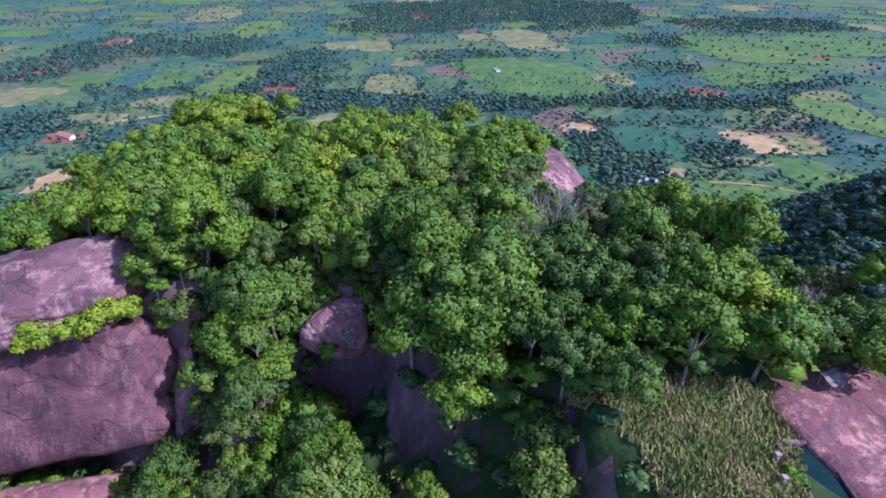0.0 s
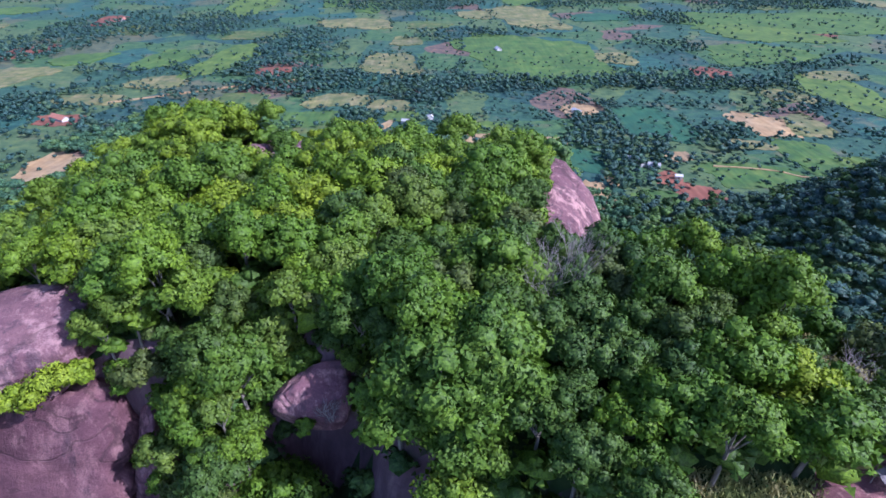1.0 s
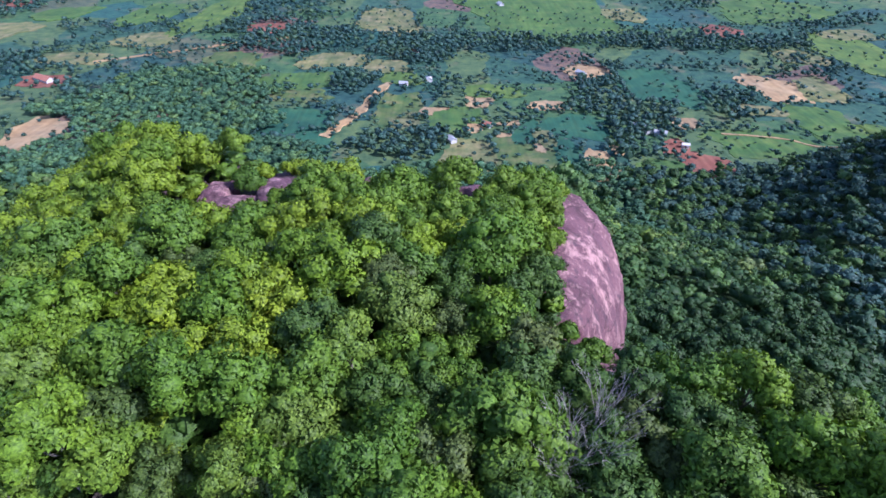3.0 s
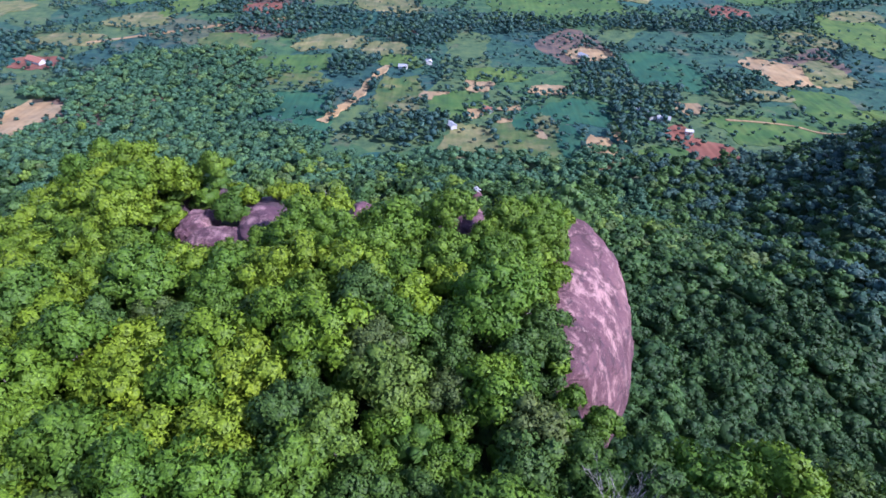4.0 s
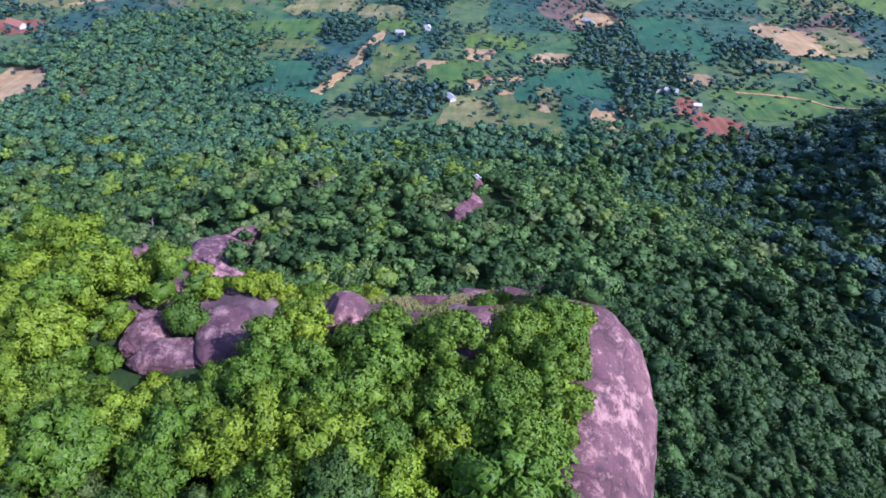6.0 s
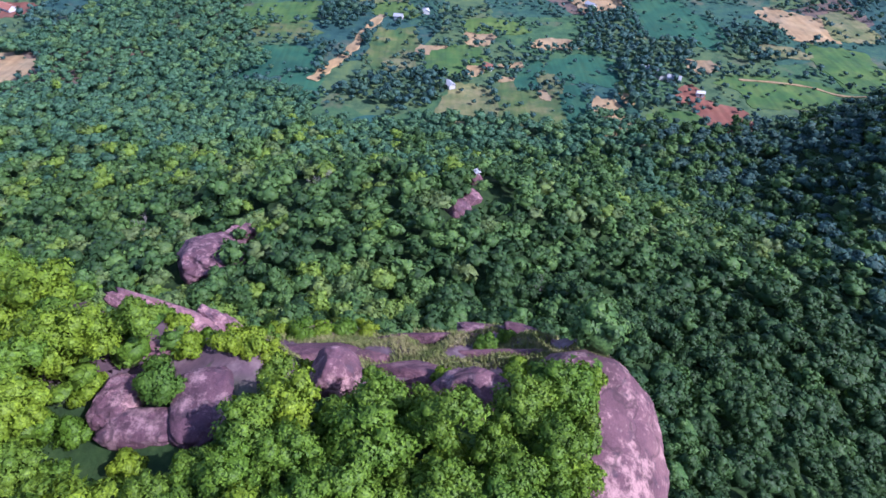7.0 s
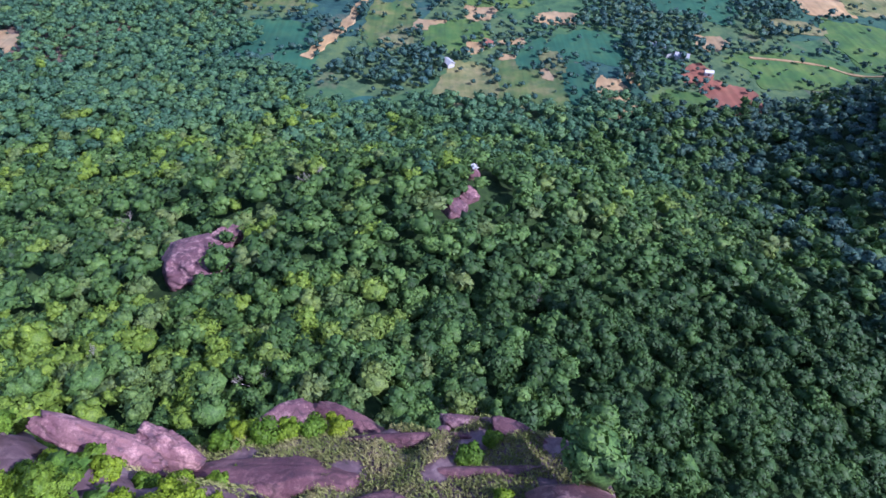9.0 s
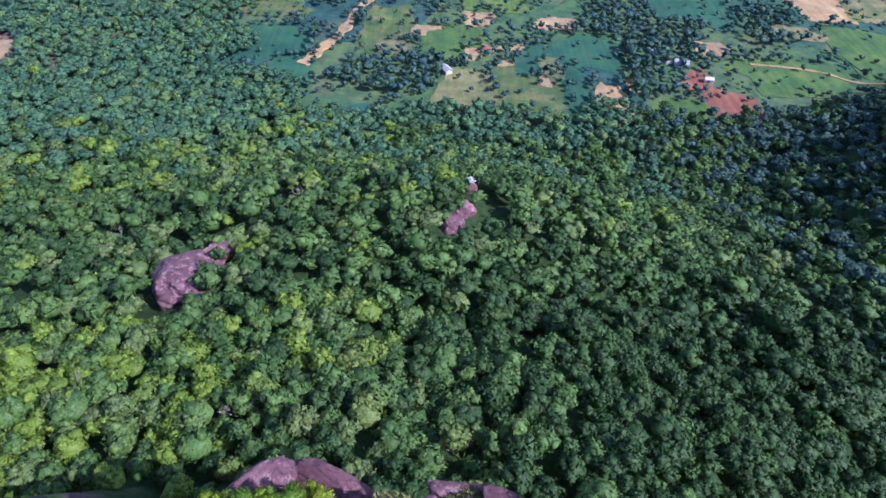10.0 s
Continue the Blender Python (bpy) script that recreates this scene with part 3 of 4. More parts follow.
# ---- trees ----
def leaf_cloud(rs, lobes, count, size, jitter=0.5):
    """Leaf sprays on the outer skins of lobes (x, y, z, r): vertices, faces and soft outward normals."""
    lob = np.array(lobes, float)
    area = lob[:, 3] ** 2
    which = rs.choice(len(lob), count, p=area / area.sum())
    d = rs.normal(size=(count, 3))
    d[:, 2] = np.abs(d[:, 2]) * 1.1 - 0.55 * rs.rand(count)
    d /= np.linalg.norm(d, axis=1)[:, None]
    rad = lob[which, 3] * (0.74 + 0.40 * rs.rand(count))
    c = lob[which, :3] + d * rad[:, None] * np.array([1, 1, 0.85])
    n = d + jitter * rs.normal(size=(count, 3))
    n /= np.linalg.norm(n, axis=1)[:, None]
    u = np.cross(n, rs.normal(size=(count, 3)))
    u /= np.linalg.norm(u, axis=1)[:, None]
    v = np.cross(n, u)
    s = size * (0.6 + 0.8 * rs.rand(count))[:, None]
    pts = np.stack([c - u * s * 0.62 - v * s * 0.4, c + u * s * 0.62 - v * s * 0.3, c + v * s * 0.7], 1)
    out = c - np.average(lob[:, :3], axis=0, weights=area)
    out /= np.linalg.norm(out, axis=1)[:, None] + 1e-6
    soft = 0.55 * d + 0.40 * out + 0.45 * n
    soft /= np.linalg.norm(soft, axis=1)[:, None] + 1e-6
    return pts.reshape(-1, 3), np.arange(count * 3).reshape(count, 3), np.repeat(soft, 3, 0)


def with_core(rs, cloud, lobes, share=0.8, squash=0.85):
    """Adds the dense inner foliage: an uneven lump inside each lobe."""
    bm = bmesh.new()
    bmesh.ops.create_icosphere(bm, subdivisions=1, radius=1.0)
    unit = np.array([v.co[:] for v in bm.verts])
    tri = np.array([[v.index for v in f.verts] for f in bm.faces])
    bm.free()
    vs, fs, ns, base = [cloud[0]], [cloud[1]], [cloud[2]], len(cloud[0])
    for x, y, z, r in lobes:
        p = unit * (1 + 0.20 * rs.normal(size=(len(unit), 1))) * r * share * np.array([1, 1, squash]) + np.array([x, y, z])
        vs.append(p)
        fs.append(tri + base)
        ns.append(unit)
        base += len(p)
    return np.concatenate(vs), np.concatenate(fs), np.concatenate(ns)


def raw_mesh(name, verts, faces, material, species_tone=None, normals=None):
    """A mesh from arrays of equal-sided faces, with a species value by vertex."""
    me = bpy.data.meshes.new(name)
    k = faces.shape[1]
    me.vertices.add(len(verts))
    me.vertices.foreach_set("co", np.ascontiguousarray(verts, np.float32).ravel())
    me.loops.add(faces.size)
    me.loops.foreach_set("vertex_index", faces.ravel().astype(np.int32))
    me.polygons.add(len(faces))
    me.polygons.foreach_set("loop_start", np.arange(0, faces.size, k, dtype=np.int32))
    if species_tone is not None:
        me.attributes.new("species_tone", "FLOAT", "POINT").data.foreach_set("value", species_tone.astype(np.float32))
    me.materials.append(material)
    me.update(calc_edges=True)
    if normals is not None:
        me.polygons.foreach_set("use_smooth", [True] * len(faces))
        me.normals_split_custom_set_from_vertices(normals.tolist())
    return me


def tube(bm, a, b, ra, rb, sides=6):
    """A tapered limb from a to b."""
    a, b = Vector(a), Vector(b)
    q = (b - a).to_track_quat("Z", "Y")
    rings = []
    for p, r in ((a, ra), (b, rb)):
        rings.append([bm.verts.new(p + q @ Vector((r * math.cos(6.2832 * i / sides), r * math.sin(6.2832 * i / sides), 0))) for i in range(sides)])
    for i in range(sides):
        bm.faces.new((rings[0][i], rings[0][(i + 1) % sides], rings[1][(i + 1) % sides], rings[1][i]))
    bm.faces.new(rings[1])


def crown_lobes(rs, r, up, n, squash=0.72):
    """Lobes of a broad, uneven crown of radius r whose middle is at height up."""
    out = [(0, 0, up, r * 0.55)]
    for i in range(n):
        a, e = rs.uniform(0, 6.283), math.asin(rs.uniform(-0.55, 1.0))
        d = r * rs.uniform(0.48, 0.82)
        out.append((d * math.cos(a) * math.cos(e), d * math.sin(a) * math.cos(e), up + d * math.sin(e) * squash, r * (rs.uniform(0.24, 0.42) if n < 15 else rs.uniform(0.20, 0.40))))
    return out


CROWN_OF = []


def make_tree(kind, seed, r, tall, leaves, leaf_size, lobes, leaf):
    """A tree with its foot at the origin: trunk with limbs, crown of leaf sprays."""
    rs = np.random.RandomState(seed)
    tree = new("tree")
    up = tall - r * 0.75
    bm = bmesh.new()
    lean = Vector((rs.uniform(-0.3, 0.3), rs.uniform(-0.3, 0.3), up * 0.55))
    tube(bm, (0, 0, -1.5), lean, 0.17 * r / 2.5, 0.11 * r / 2.5)
    crown = crown_lobes(rs, r, up, lobes)
    for x, y, z, _ in crown[1:6]:
        tube(bm, lean * 0.9, (x, y, z), 0.075 * r / 2.5, 0.02, 5)
    part("trunk", bm, MAT_BARK, tree)
    v, f, soft = with_core(rs, leaf_cloud(rs, crown, leaves, leaf_size, 0.55), crown, 0.74)
    CROWN_OF.append((v, f, soft))
    ob = new("crown", raw_mesh("crown", v, f, leaf, normals=soft))
    ob.parent = tree
    return tagged(tree, kind, "tree", "trees on the hilltop")


KINDS = [
    ("broad green tree with a lumpy rounded crown", 2.6, 6.2, 2500, 0.205, 22, MAT_LEAF),
    ("dense dark green tree on the rocky hilltop", 2.2, 5.6, 2300, 0.175, 18, MAT_LEAF_DEEP),
    ("spreading light green tree with large leaf sprays", 3.1, 6.6, 2600, 0.245, 24, MAT_LEAF),
    ("small rounded bushy tree in the canopy", 1.7, 4.6, 1700, 0.165, 15, MAT_LEAF),
    ("tall uneven green tree above its neighbours", 2.4, 7.4, 2400, 0.195, 20, MAT_LEAF),
    ("fine-leaved grey-green tree crown", 2.3, 5.8, 2500, 0.160, 18, MAT_LEAF_DEEP),
    ("broad yellow-green tree in full leaf", 2.8, 6.0, 2500, 0.215, 23, MAT_LEAF_BRIGHT),
]
BARE = [(-38.5, 40.8, 11.5, 6), (-20.2, 77.6, 8.9, 6.8), (0, 88, 17, 8.2), (-24.5, 90.9, 9.5, 4.0), (22.0, 69.5, 8.3, 21), (14.0, 54.0, 5.6, 5.6), (-18.5, 92, 4, 3.2), (-8.0, 82.6, 3.2, 3.6), (5.4, 80.6, 5.2, 3.4), (-16.5, 86.4, 5.6, 3.6), (-11.8, 81.0, 3.4, 3.4), (-9.0, 38.4, 4.2, 2.6), (20, 20, 11.5, 9.5), (34, 20, 12, 10.5), (9.6, 41.8, 1.5, 1.9), (30.5, 38.4, 5.4, 4.6), (28, 28.6, 3.6, 3.0)]  # centre and half sizes of bare places


def bare(x, y):
    return any(((x - cx) / a) ** 2 + ((y - cy) / b) ** 2 < 1 for cx, cy, a, b in BARE)


firsts = [make_tree(k[0], 50 + i, *k[1:]) for i, k in enumerate(KINDS)]
rs = np.random.RandomState(11)
spots = []
tries = np.column_stack([rs.uniform(-66, 46, 9000), rs.uniform(10, 96, 9000)])
depth = inside_by(TOP_EDGE, tries[:, 0], tries[:, 1])
wests = soft_step(4, -26, tries[:, 0] + 6 * waves(tries[:, 0], tries[:, 1], 30, 77))
for (x, y), inner, west in zip(tries, depth, wests):
    slack = -8 if y < 44 and -20.5 < x < -13.5 else -3 if y < 44 and -28 < x <= -20.5 else -2 if y < 44 and -13.5 <= x < -6 else -3.4 if y < 44 and -1.5 < x < 6 else -0.6 if y < 44 else 0.3
    if inner < slack or bare(x, y) or y < 24 and x < 30:
        continue
    odds = np.array([0.18 + 0.06 * west, 0.32 - 0.26 * west, 0.08 + 0.06 * west, 0.14, 0.11, 0.18 - 0.13 * west, 0.05 + (0.42 if y < 66 else 1.15) * west])
    kind = rs.choice(len(KINDS), p=odds / odds.sum())
    if y < 43.5 and -28 < x < -6 or 69 < y < 76 and -27 < x < -13:
        kind = 3
    if 5 < x < 17 and 34 < y < 53:
        kind = 1 if x < 10 else 5
    gap = KINDS[kind][1] * 0.75
    if all((x - a) ** 2 + (y - b) ** 2 > (0.5 * (gap + g)) ** 2 * 2.1 for a, b, g, _ in spots):
        spots.append((x, y, gap, kind))
GULLY = [(-0.6, 38.2), (1.8, 36.6), (-2.2, 34.2), (0.6, 34.4), (2.4, 33.2), (3.0, 38.2), (7.4, 27.6), (6.4, 24.4), (-37, 29.0), (-42, 31.5), (-8.0, 28.5), (-5.5, 25.5), (-1.0, 27.0), (-31, 24), (-36, 24), (1.2, 30.6), (3.4, 35.6)]
for _ in range(1500):  # the wooded bank left of the boulder
    x, y = rs.uniform(-24.0, -7.6), rs.uniform(23.5, 41.5)
    if all((x - p) ** 2 + (y - q) ** 2 > 2.05 ** 2 for p, q in GULLY) and not bare(x, y) and (x < -10.8 or y < 33) and (x > -20 or y < 31 - 0.5 * (x + 20)):
        GULLY.append((x, y))
for x, y in GULLY:
    spots.append((x, y, 2.0, int(rs.choice([5, 3, 3, 5, 3, 1] if x < -14.5 else [0, 0, 2, 4, 3, 1]))))
for x, y, kind in [(-13.0, 42.4, 0), (-10.6, 42.0, 4), (-8.2, 41.8, 1), (-5.6, 41.4, 0), (-3.2, 41.0, 4), (-0.8, 39.6, 0), (1.6, 37.6, 3), (4.2, 35.8, 1), (-15.8, 42.8, 5), (-18.4, 43.0, 0), (-21.0, 43.2, 4), (-23.6, 43.8, 0), (-26.2, 44.4, 3), (8.6, 44.6, 1), (11.6, 44.2, 5), (7.6, 39.2, 5), (11.2, 40.0, 1)]:  # along the south rim
    spots.append((x, y, 2.0, kind))
spots.sort(key=lambda s: s[1])
spots, beyond = spots[:300], spots[300:]
used = set()
for x, y, _, kind in spots:
    m = pose(x, y, ground_z(x, y), rs.uniform(-4, 4), rs.uniform(-4, 4), rs.uniform(0, 360)) @ Matrix.Diagonal((*[rs.uniform(0.92, 1.28)] * 3, 1))
    if kind in used:
        new_tree = copy_thing(firsts[kind], m)
        new_tree.matrix_basis = m
    else:
        firsts[kind].matrix_basis = m
        used.add(kind)


def forest(name, spots, kinds, material, label):
    """Many trees in one mesh: each spot (x, y, z, r, tall, variant, turn, species) takes a ready crown."""
    vs, fs, ns, sp, base = [], [], [], [], 0
    for x, y, z, r, tall, variant, turn, species_tone in spots:
        v, f, soft = kinds[variant]
        c, s = math.cos(turn), math.sin(turn)
        spin = np.array([[c, s, 0], [-s, c, 0], [0, 0, 1]])
        p = v @ spin * np.array([r, r, tall]) + np.array([x, y, z])
        vs.append(p)
        ns.append(soft @ spin)
        fs.append(f + base)
        sp.append(np.full(len(p), species_tone))
        base += len(p)
    ob = new(name, raw_mesh(name, np.concatenate(vs), np.concatenate(fs), material, np.concatenate(sp), np.concatenate(ns)))
    return tagged(ob, label, "forest", kind="stuff")


SPECIES = ((0.5, 0.88), (0.5, 0.74), (0.55, 0.86), (0.5, 0.88), (0.5, 0.82), (0.5, 0.68), (0.96, 1.0))
forest("hilltop_canopy", [(x, y, ground_z(x, y), k, k, kind, rs.uniform(0, 6.283), rs.uniform(*SPECIES[kind])) for x, y, _, kind in beyond for k in (rs.uniform(0.9, 1.2),)], CROWN_OF, MAT_CANOPY_LEAF, "dense green trees towards the far rim of the hilltop")


def crowns(seed, n, leaves, size, lobes, lumps=0):
    """Unit crowns: radius about 1, foot at 0, top about 1."""
    out = []
    for i in range(n):
        r = np.random.RandomState(seed + i)
        shape = crown_lobes(r, 0.9, 0.0, lobes, 0.8)
        v, f, soft = with_core(r, leaf_cloud(r, shape, leaves, size, 0.5), [(0, 0, -0.1, 0.76)] + sorted(shape[1:], key=lambda s: -s[2])[:lumps], 0.88, 0.85)
        v[:, 2] = 0.60 + 0.42 * v[:, 2]
        out.append((v, f, soft))
    return out


def scatter(seed, count, box, gap, keep):
    """Random spots in box at least gap apart that keep() accepts."""
    r = np.random.RandomState(seed)
    cell, grid, out = gap, {}, []
    xs, ys = r.uniform(box[0], box[1], count), r.uniform(box[2], box[3], count)
    ok = keep(xs, ys)
    for x, y in zip(xs[ok], ys[ok]):
        i, j = int(x // cell), int(y // cell)
        if all((x - a) ** 2 + (y - b) ** 2 > gap * gap for di in (-1, 0, 1) for dj in (-1, 0, 1) for a, b in grid.get((i + di, j + dj), ())):
            grid.setdefault((i, j), []).append((x, y))
            out.append((x, y))
    return np.array(out), r


ROCKS_BELOW = [(-86, 201, 16, 22), (-77, 220, 9, 7), (-11, 104.5, 11, 4.5), (24, 100, 9, 8), (13, 233, 12, 16), (21.5, 256, 7, 12), (58, 86, 7, 7), (-366, 484, 34, 46)]


def in_view(x, y):
    """The wedge of land that lies ahead of the flight."""
    return (np.abs(x) < 40 + 0.92 * (y + 5)) & (y > 10)


def woodland(x, y):
    x = x + 16 * waves(x, y, 70, 22)
    edge = 425 + 16 * waves(x, y, 90, 21) + 45 * soft_step(-60, -115, x) + 190 * soft_step(-150, -200, x) * soft_step(-420, -330, x) + 6 * soft_step(240, 300, x)
    ok = (y < edge) & in_view(x, y) & ((y > 58) | (np.abs(x + 5) > 62)) & (inside_by(TOP_EDGE, x, y) < -2.5) & (inside_by(LEDGE_EDGE, x, y) < -4.5 - 3.5 * soft_step(6, 14, x))
    slope = np.hypot(land(x + 1, y) - land(x - 1, y), land(x, y + 1) - land(x, y - 1)) / 2
    ok &= (slope < 1.5) | (y > 125)
    for cx, cy, a, b in ROCKS_BELOW:
        ok &= ((x - cx) / a) ** 2 + ((y - cy) / b) ** 2 > 1
    return ok


def species_light(x, y, chance, west):
    """Species and painted light by place: light green in the sunlit west, deep green in the shaded east, blue-green in
    the cloud-shaded far valley.
    """
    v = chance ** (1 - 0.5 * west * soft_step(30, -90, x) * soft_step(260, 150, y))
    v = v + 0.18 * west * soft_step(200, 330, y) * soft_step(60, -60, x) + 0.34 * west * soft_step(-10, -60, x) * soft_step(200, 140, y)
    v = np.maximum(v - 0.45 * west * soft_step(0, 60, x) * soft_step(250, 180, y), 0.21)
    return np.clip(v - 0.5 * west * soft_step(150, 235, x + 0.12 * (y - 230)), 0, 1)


def spots_of(xy, r, size, tall, sink=0.0, west=0.0):
    z = land(xy[:, 0], xy[:, 1]) - sink
    k = len(xy)
    rad = r.uniform(*size, k)
    return list(zip(xy[:, 0], xy[:, 1], z, rad, rad * r.uniform(*tall, k) * (1 + 0.3 * (r.rand(k) > 0.9)), r.randint(0, 6, k), r.uniform(0, 6.283, k), species_light(xy[:, 0], xy[:, 1], r.rand(k), west)))


near_kinds, far_kinds, plain_kinds = crowns(200, 6, 420, 0.17, 18, 4), crowns(300, 6, 98, 0.26, 9, 2), crowns(400, 6, 14, 0.56, 5)
xy, r = scatter(31, 26000, (-130, 150, 10, 190), 4.7, lambda x, y: woodland(x, y) & (y < 190))
close = xy[:, 1] < 128
fine_kinds = crowns(600, 6, 620, 0.132, 22, 5)
forest("cliff_foot_forest", spots_of(xy[close], r, (2.8, 5.0), (1.9, 2.5), 0, 1), fine_kinds, MAT_WOOD_LEAF, "tall forest crowns at the foot of the cliff")
forest("forest", spots_of(xy[~close], r, (3.2, 6.0), (1.9, 2.6), 0, 1), near_kinds, MAT_WOOD_LEAF, "dense tropical forest on the slope below the cliff")
xy, r = scatter(32, 150000, (-520, 560, 60, 680), 5.5, lambda x, y: woodland(x, y) & ~((x > -130) & (x < 150) & (y < 190)))
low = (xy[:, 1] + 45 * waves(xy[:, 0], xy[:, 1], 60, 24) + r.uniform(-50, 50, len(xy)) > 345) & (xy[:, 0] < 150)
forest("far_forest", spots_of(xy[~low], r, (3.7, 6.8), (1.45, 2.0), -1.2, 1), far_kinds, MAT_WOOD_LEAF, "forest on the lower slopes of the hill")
forest("lowland_forest", spots_of(xy[low], r, (3.8, 6.8), (1.3, 1.8), -1.0), far_kinds, MAT_HAZED_LOWLAND_LEAF, "lowland forest running out to the fields, blue-green with painted haze")

# ---- trees of the plain: woods, belts and single trees ----
# woods at (-500, 690), (-716, 1040), (-255, 997), (215, 1960) stand in for cloud shadows
WOODS_AND_SHADE_AT = [  # centre, half sizes
    (-500, 690, 50, 60), (205, 600, 46, 110), (188, 561, 44, 62), (170, 455, 20, 44), (309, 575, 34, 36), (-49, 576, 20, 20), (-111, 521, 14, 20), (-23, 476, 52, 26), (-290, 590, 90, 75),
    (93, 789, 95, 36), (361, 803, 180, 34), (-97, 630, 26, 34), (535, 1368, 100, 90), (-716, 1040, 90, 380), (-255, 997, 90, 190), (215, 1960, 480, 420),
    (-20, 760, 60, 60), (-190, 800, 90, 60), (620, 930, 90, 40), (420, 1050, 80, 50), (-520, 1250, 160, 120), (900, 1650, 260, 140), (60, 1150, 120, 60), (-100, 1600, 200, 150),
]


def plain_woods(x, y):
    ok = np.zeros(x.shape, bool)
    for cx, cy, a, b in WOODS_AND_SHADE_AT:
        ok |= ((x - cx) / a) ** 2 + ((y - cy) / b) ** 2 < 1 + 0.45 * waves(x, y, 0.9 * min(a, b), 40)
    clear = np.ones(x.shape, bool)
    for _, cx, cy, w, l in NEAR_FIELDS + MID_FIELDS + SMALL_FIELDS + FAR_FIELDS + FARTHEST_FIELDS:
        clear &= (np.abs(x - cx) > w * 0.47) | (np.abs(y - cy) > l * 0.47)
    return ok & clear & in_view(x, y) & ~woodland(x, y)


def open_land(x, y):
    clear = np.ones(x.shape, bool)
    for _, cx, cy, w, l in NEAR_FIELDS + MID_FIELDS + SMALL_FIELDS + FAR_FIELDS + SPREAD_FIELDS:
        clear &= (np.abs(x - cx) > w * 0.46) | (np.abs(y - cy) > l * 0.46)
    belt = np.abs(waves(x, y, 170, 41)) < 0.20
    return (belt | (waves(x, y, 60, 43) > 0.5)) & clear & in_view(x, y) & ~woodland(x, y)


def near_far(seed, counts, gaps, keep):
    """Spots on the near and the far plain."""
    p, r = scatter(seed, counts[0], (-560, 640, 400, 900), gaps[0], keep)
    q, _ = scatter(seed + 1, counts[1], (-1300, 1500, 900, 2400), gaps[1], keep)
    return np.concatenate([p, q]), r


xy, r = near_far(33, (60000, 60000), (6.4, 8.0), plain_woods)
forest("plain_woods", spots_of(xy, r, (3.4, 6.0), (1.6, 2.3)), plain_kinds, MAT_HAZED_FAR_LEAF, "dark woods between the fields of the plain, some in place of cloud shade")
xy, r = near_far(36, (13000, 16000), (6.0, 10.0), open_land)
forest("field_trees", spots_of(xy, r, (1.6, 5.0), (1.6, 2.4)), plain_kinds, MAT_HAZED_FAR_LEAF, "scattered trees and hedges among the fields")
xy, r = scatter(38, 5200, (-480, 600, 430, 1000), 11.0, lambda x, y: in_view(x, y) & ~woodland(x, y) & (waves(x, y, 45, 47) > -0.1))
forest("lone_trees", spots_of(xy, r, (1.4, 3.6), (1.5, 2.3)), plain_kinds, MAT_HAZED_FAR_LEAF, "single trees standing in the fields")
r = np.random.RandomState(35)
hedge = []
for _, cx, cy, w, l in NEAR_FIELDS + MID_FIELDS + SMALL_FIELDS + FAR_FIELDS:
    for i in range(int((w + l) / 7)):
        a = r.uniform(0, 6.283)
        k = 1 / (abs(math.cos(a)) ** 3.2 + abs(math.sin(a)) ** 3.2) ** (1 / 3.2) * r.uniform(0.98, 1.12)
        hedge.append((cx + 0.5 * w * k * math.cos(a), cy + 0.5 * l * k * math.sin(a)))
forest("hedge_trees", spots_of(np.array(hedge), r, (1.6, 4.2), (1.5, 2.4)), plain_kinds, MAT_HAZED_FAR_LEAF, "trees and bushes along the field edges")
# the flanks and the back of the hill
back, r = scatter(37, 60000, (-330, 330, -320, 330), 10.5, lambda x, y: (land(x, y) > 7) & ((y < 12) | ~in_view(x, y)) & ((inside_by(TOP_EDGE, x, y) < -2) | (y < 4)))
close = (np.abs(back[:, 0]) < 90) & (back[:, 1] > -90)
forest("back_forest", spots_of(back[close], r, (3.6, 6.2), (1.5, 2.2), 0.3, 1), far_kinds, MAT_WOOD_LEAF, "forest on the back of the hill")
forest("flank_forest", spots_of(back[~close], r, (3.6, 6.2), (1.5, 2.2), 0.3, 1), plain_kinds, MAT_WOOD_LEAF, "forest on the flanks of the hill")


# ---- undergrowth and grass ----
shrub_kinds = crowns(500, 6, 80, 0.24, 10, 2)
xy, r = scatter(51, 16000, (-68, 44, 20, 98), 2.1, lambda x, y: (inside_by(TOP_EDGE, x, y) > -2.5) & ~np.array([bare(a, b) for a, b in zip(x, y)]) & ((y > 28.8) | (x > 31)))
forest("undergrowth", spots_of(xy, r, (1.5, 2.5), (1.5, 2.0), 0.3, 1), shrub_kinds, MAT_CANOPY_LEAF, "shrubs and saplings below the hilltop trees")
xy, r = scatter(52, 6000, (-66, 14, 16, 43), 2.0, lambda x, y: (inside_by(TOP_EDGE, x, y) < -0.5) & (y > 18))
forest("gully_scrub", spots_of(xy, r, (1.0, 1.9), (1.0, 1.6), 0.2), shrub_kinds, MAT_WOOD_LEAF, "green scrub in the gully below the rocks")


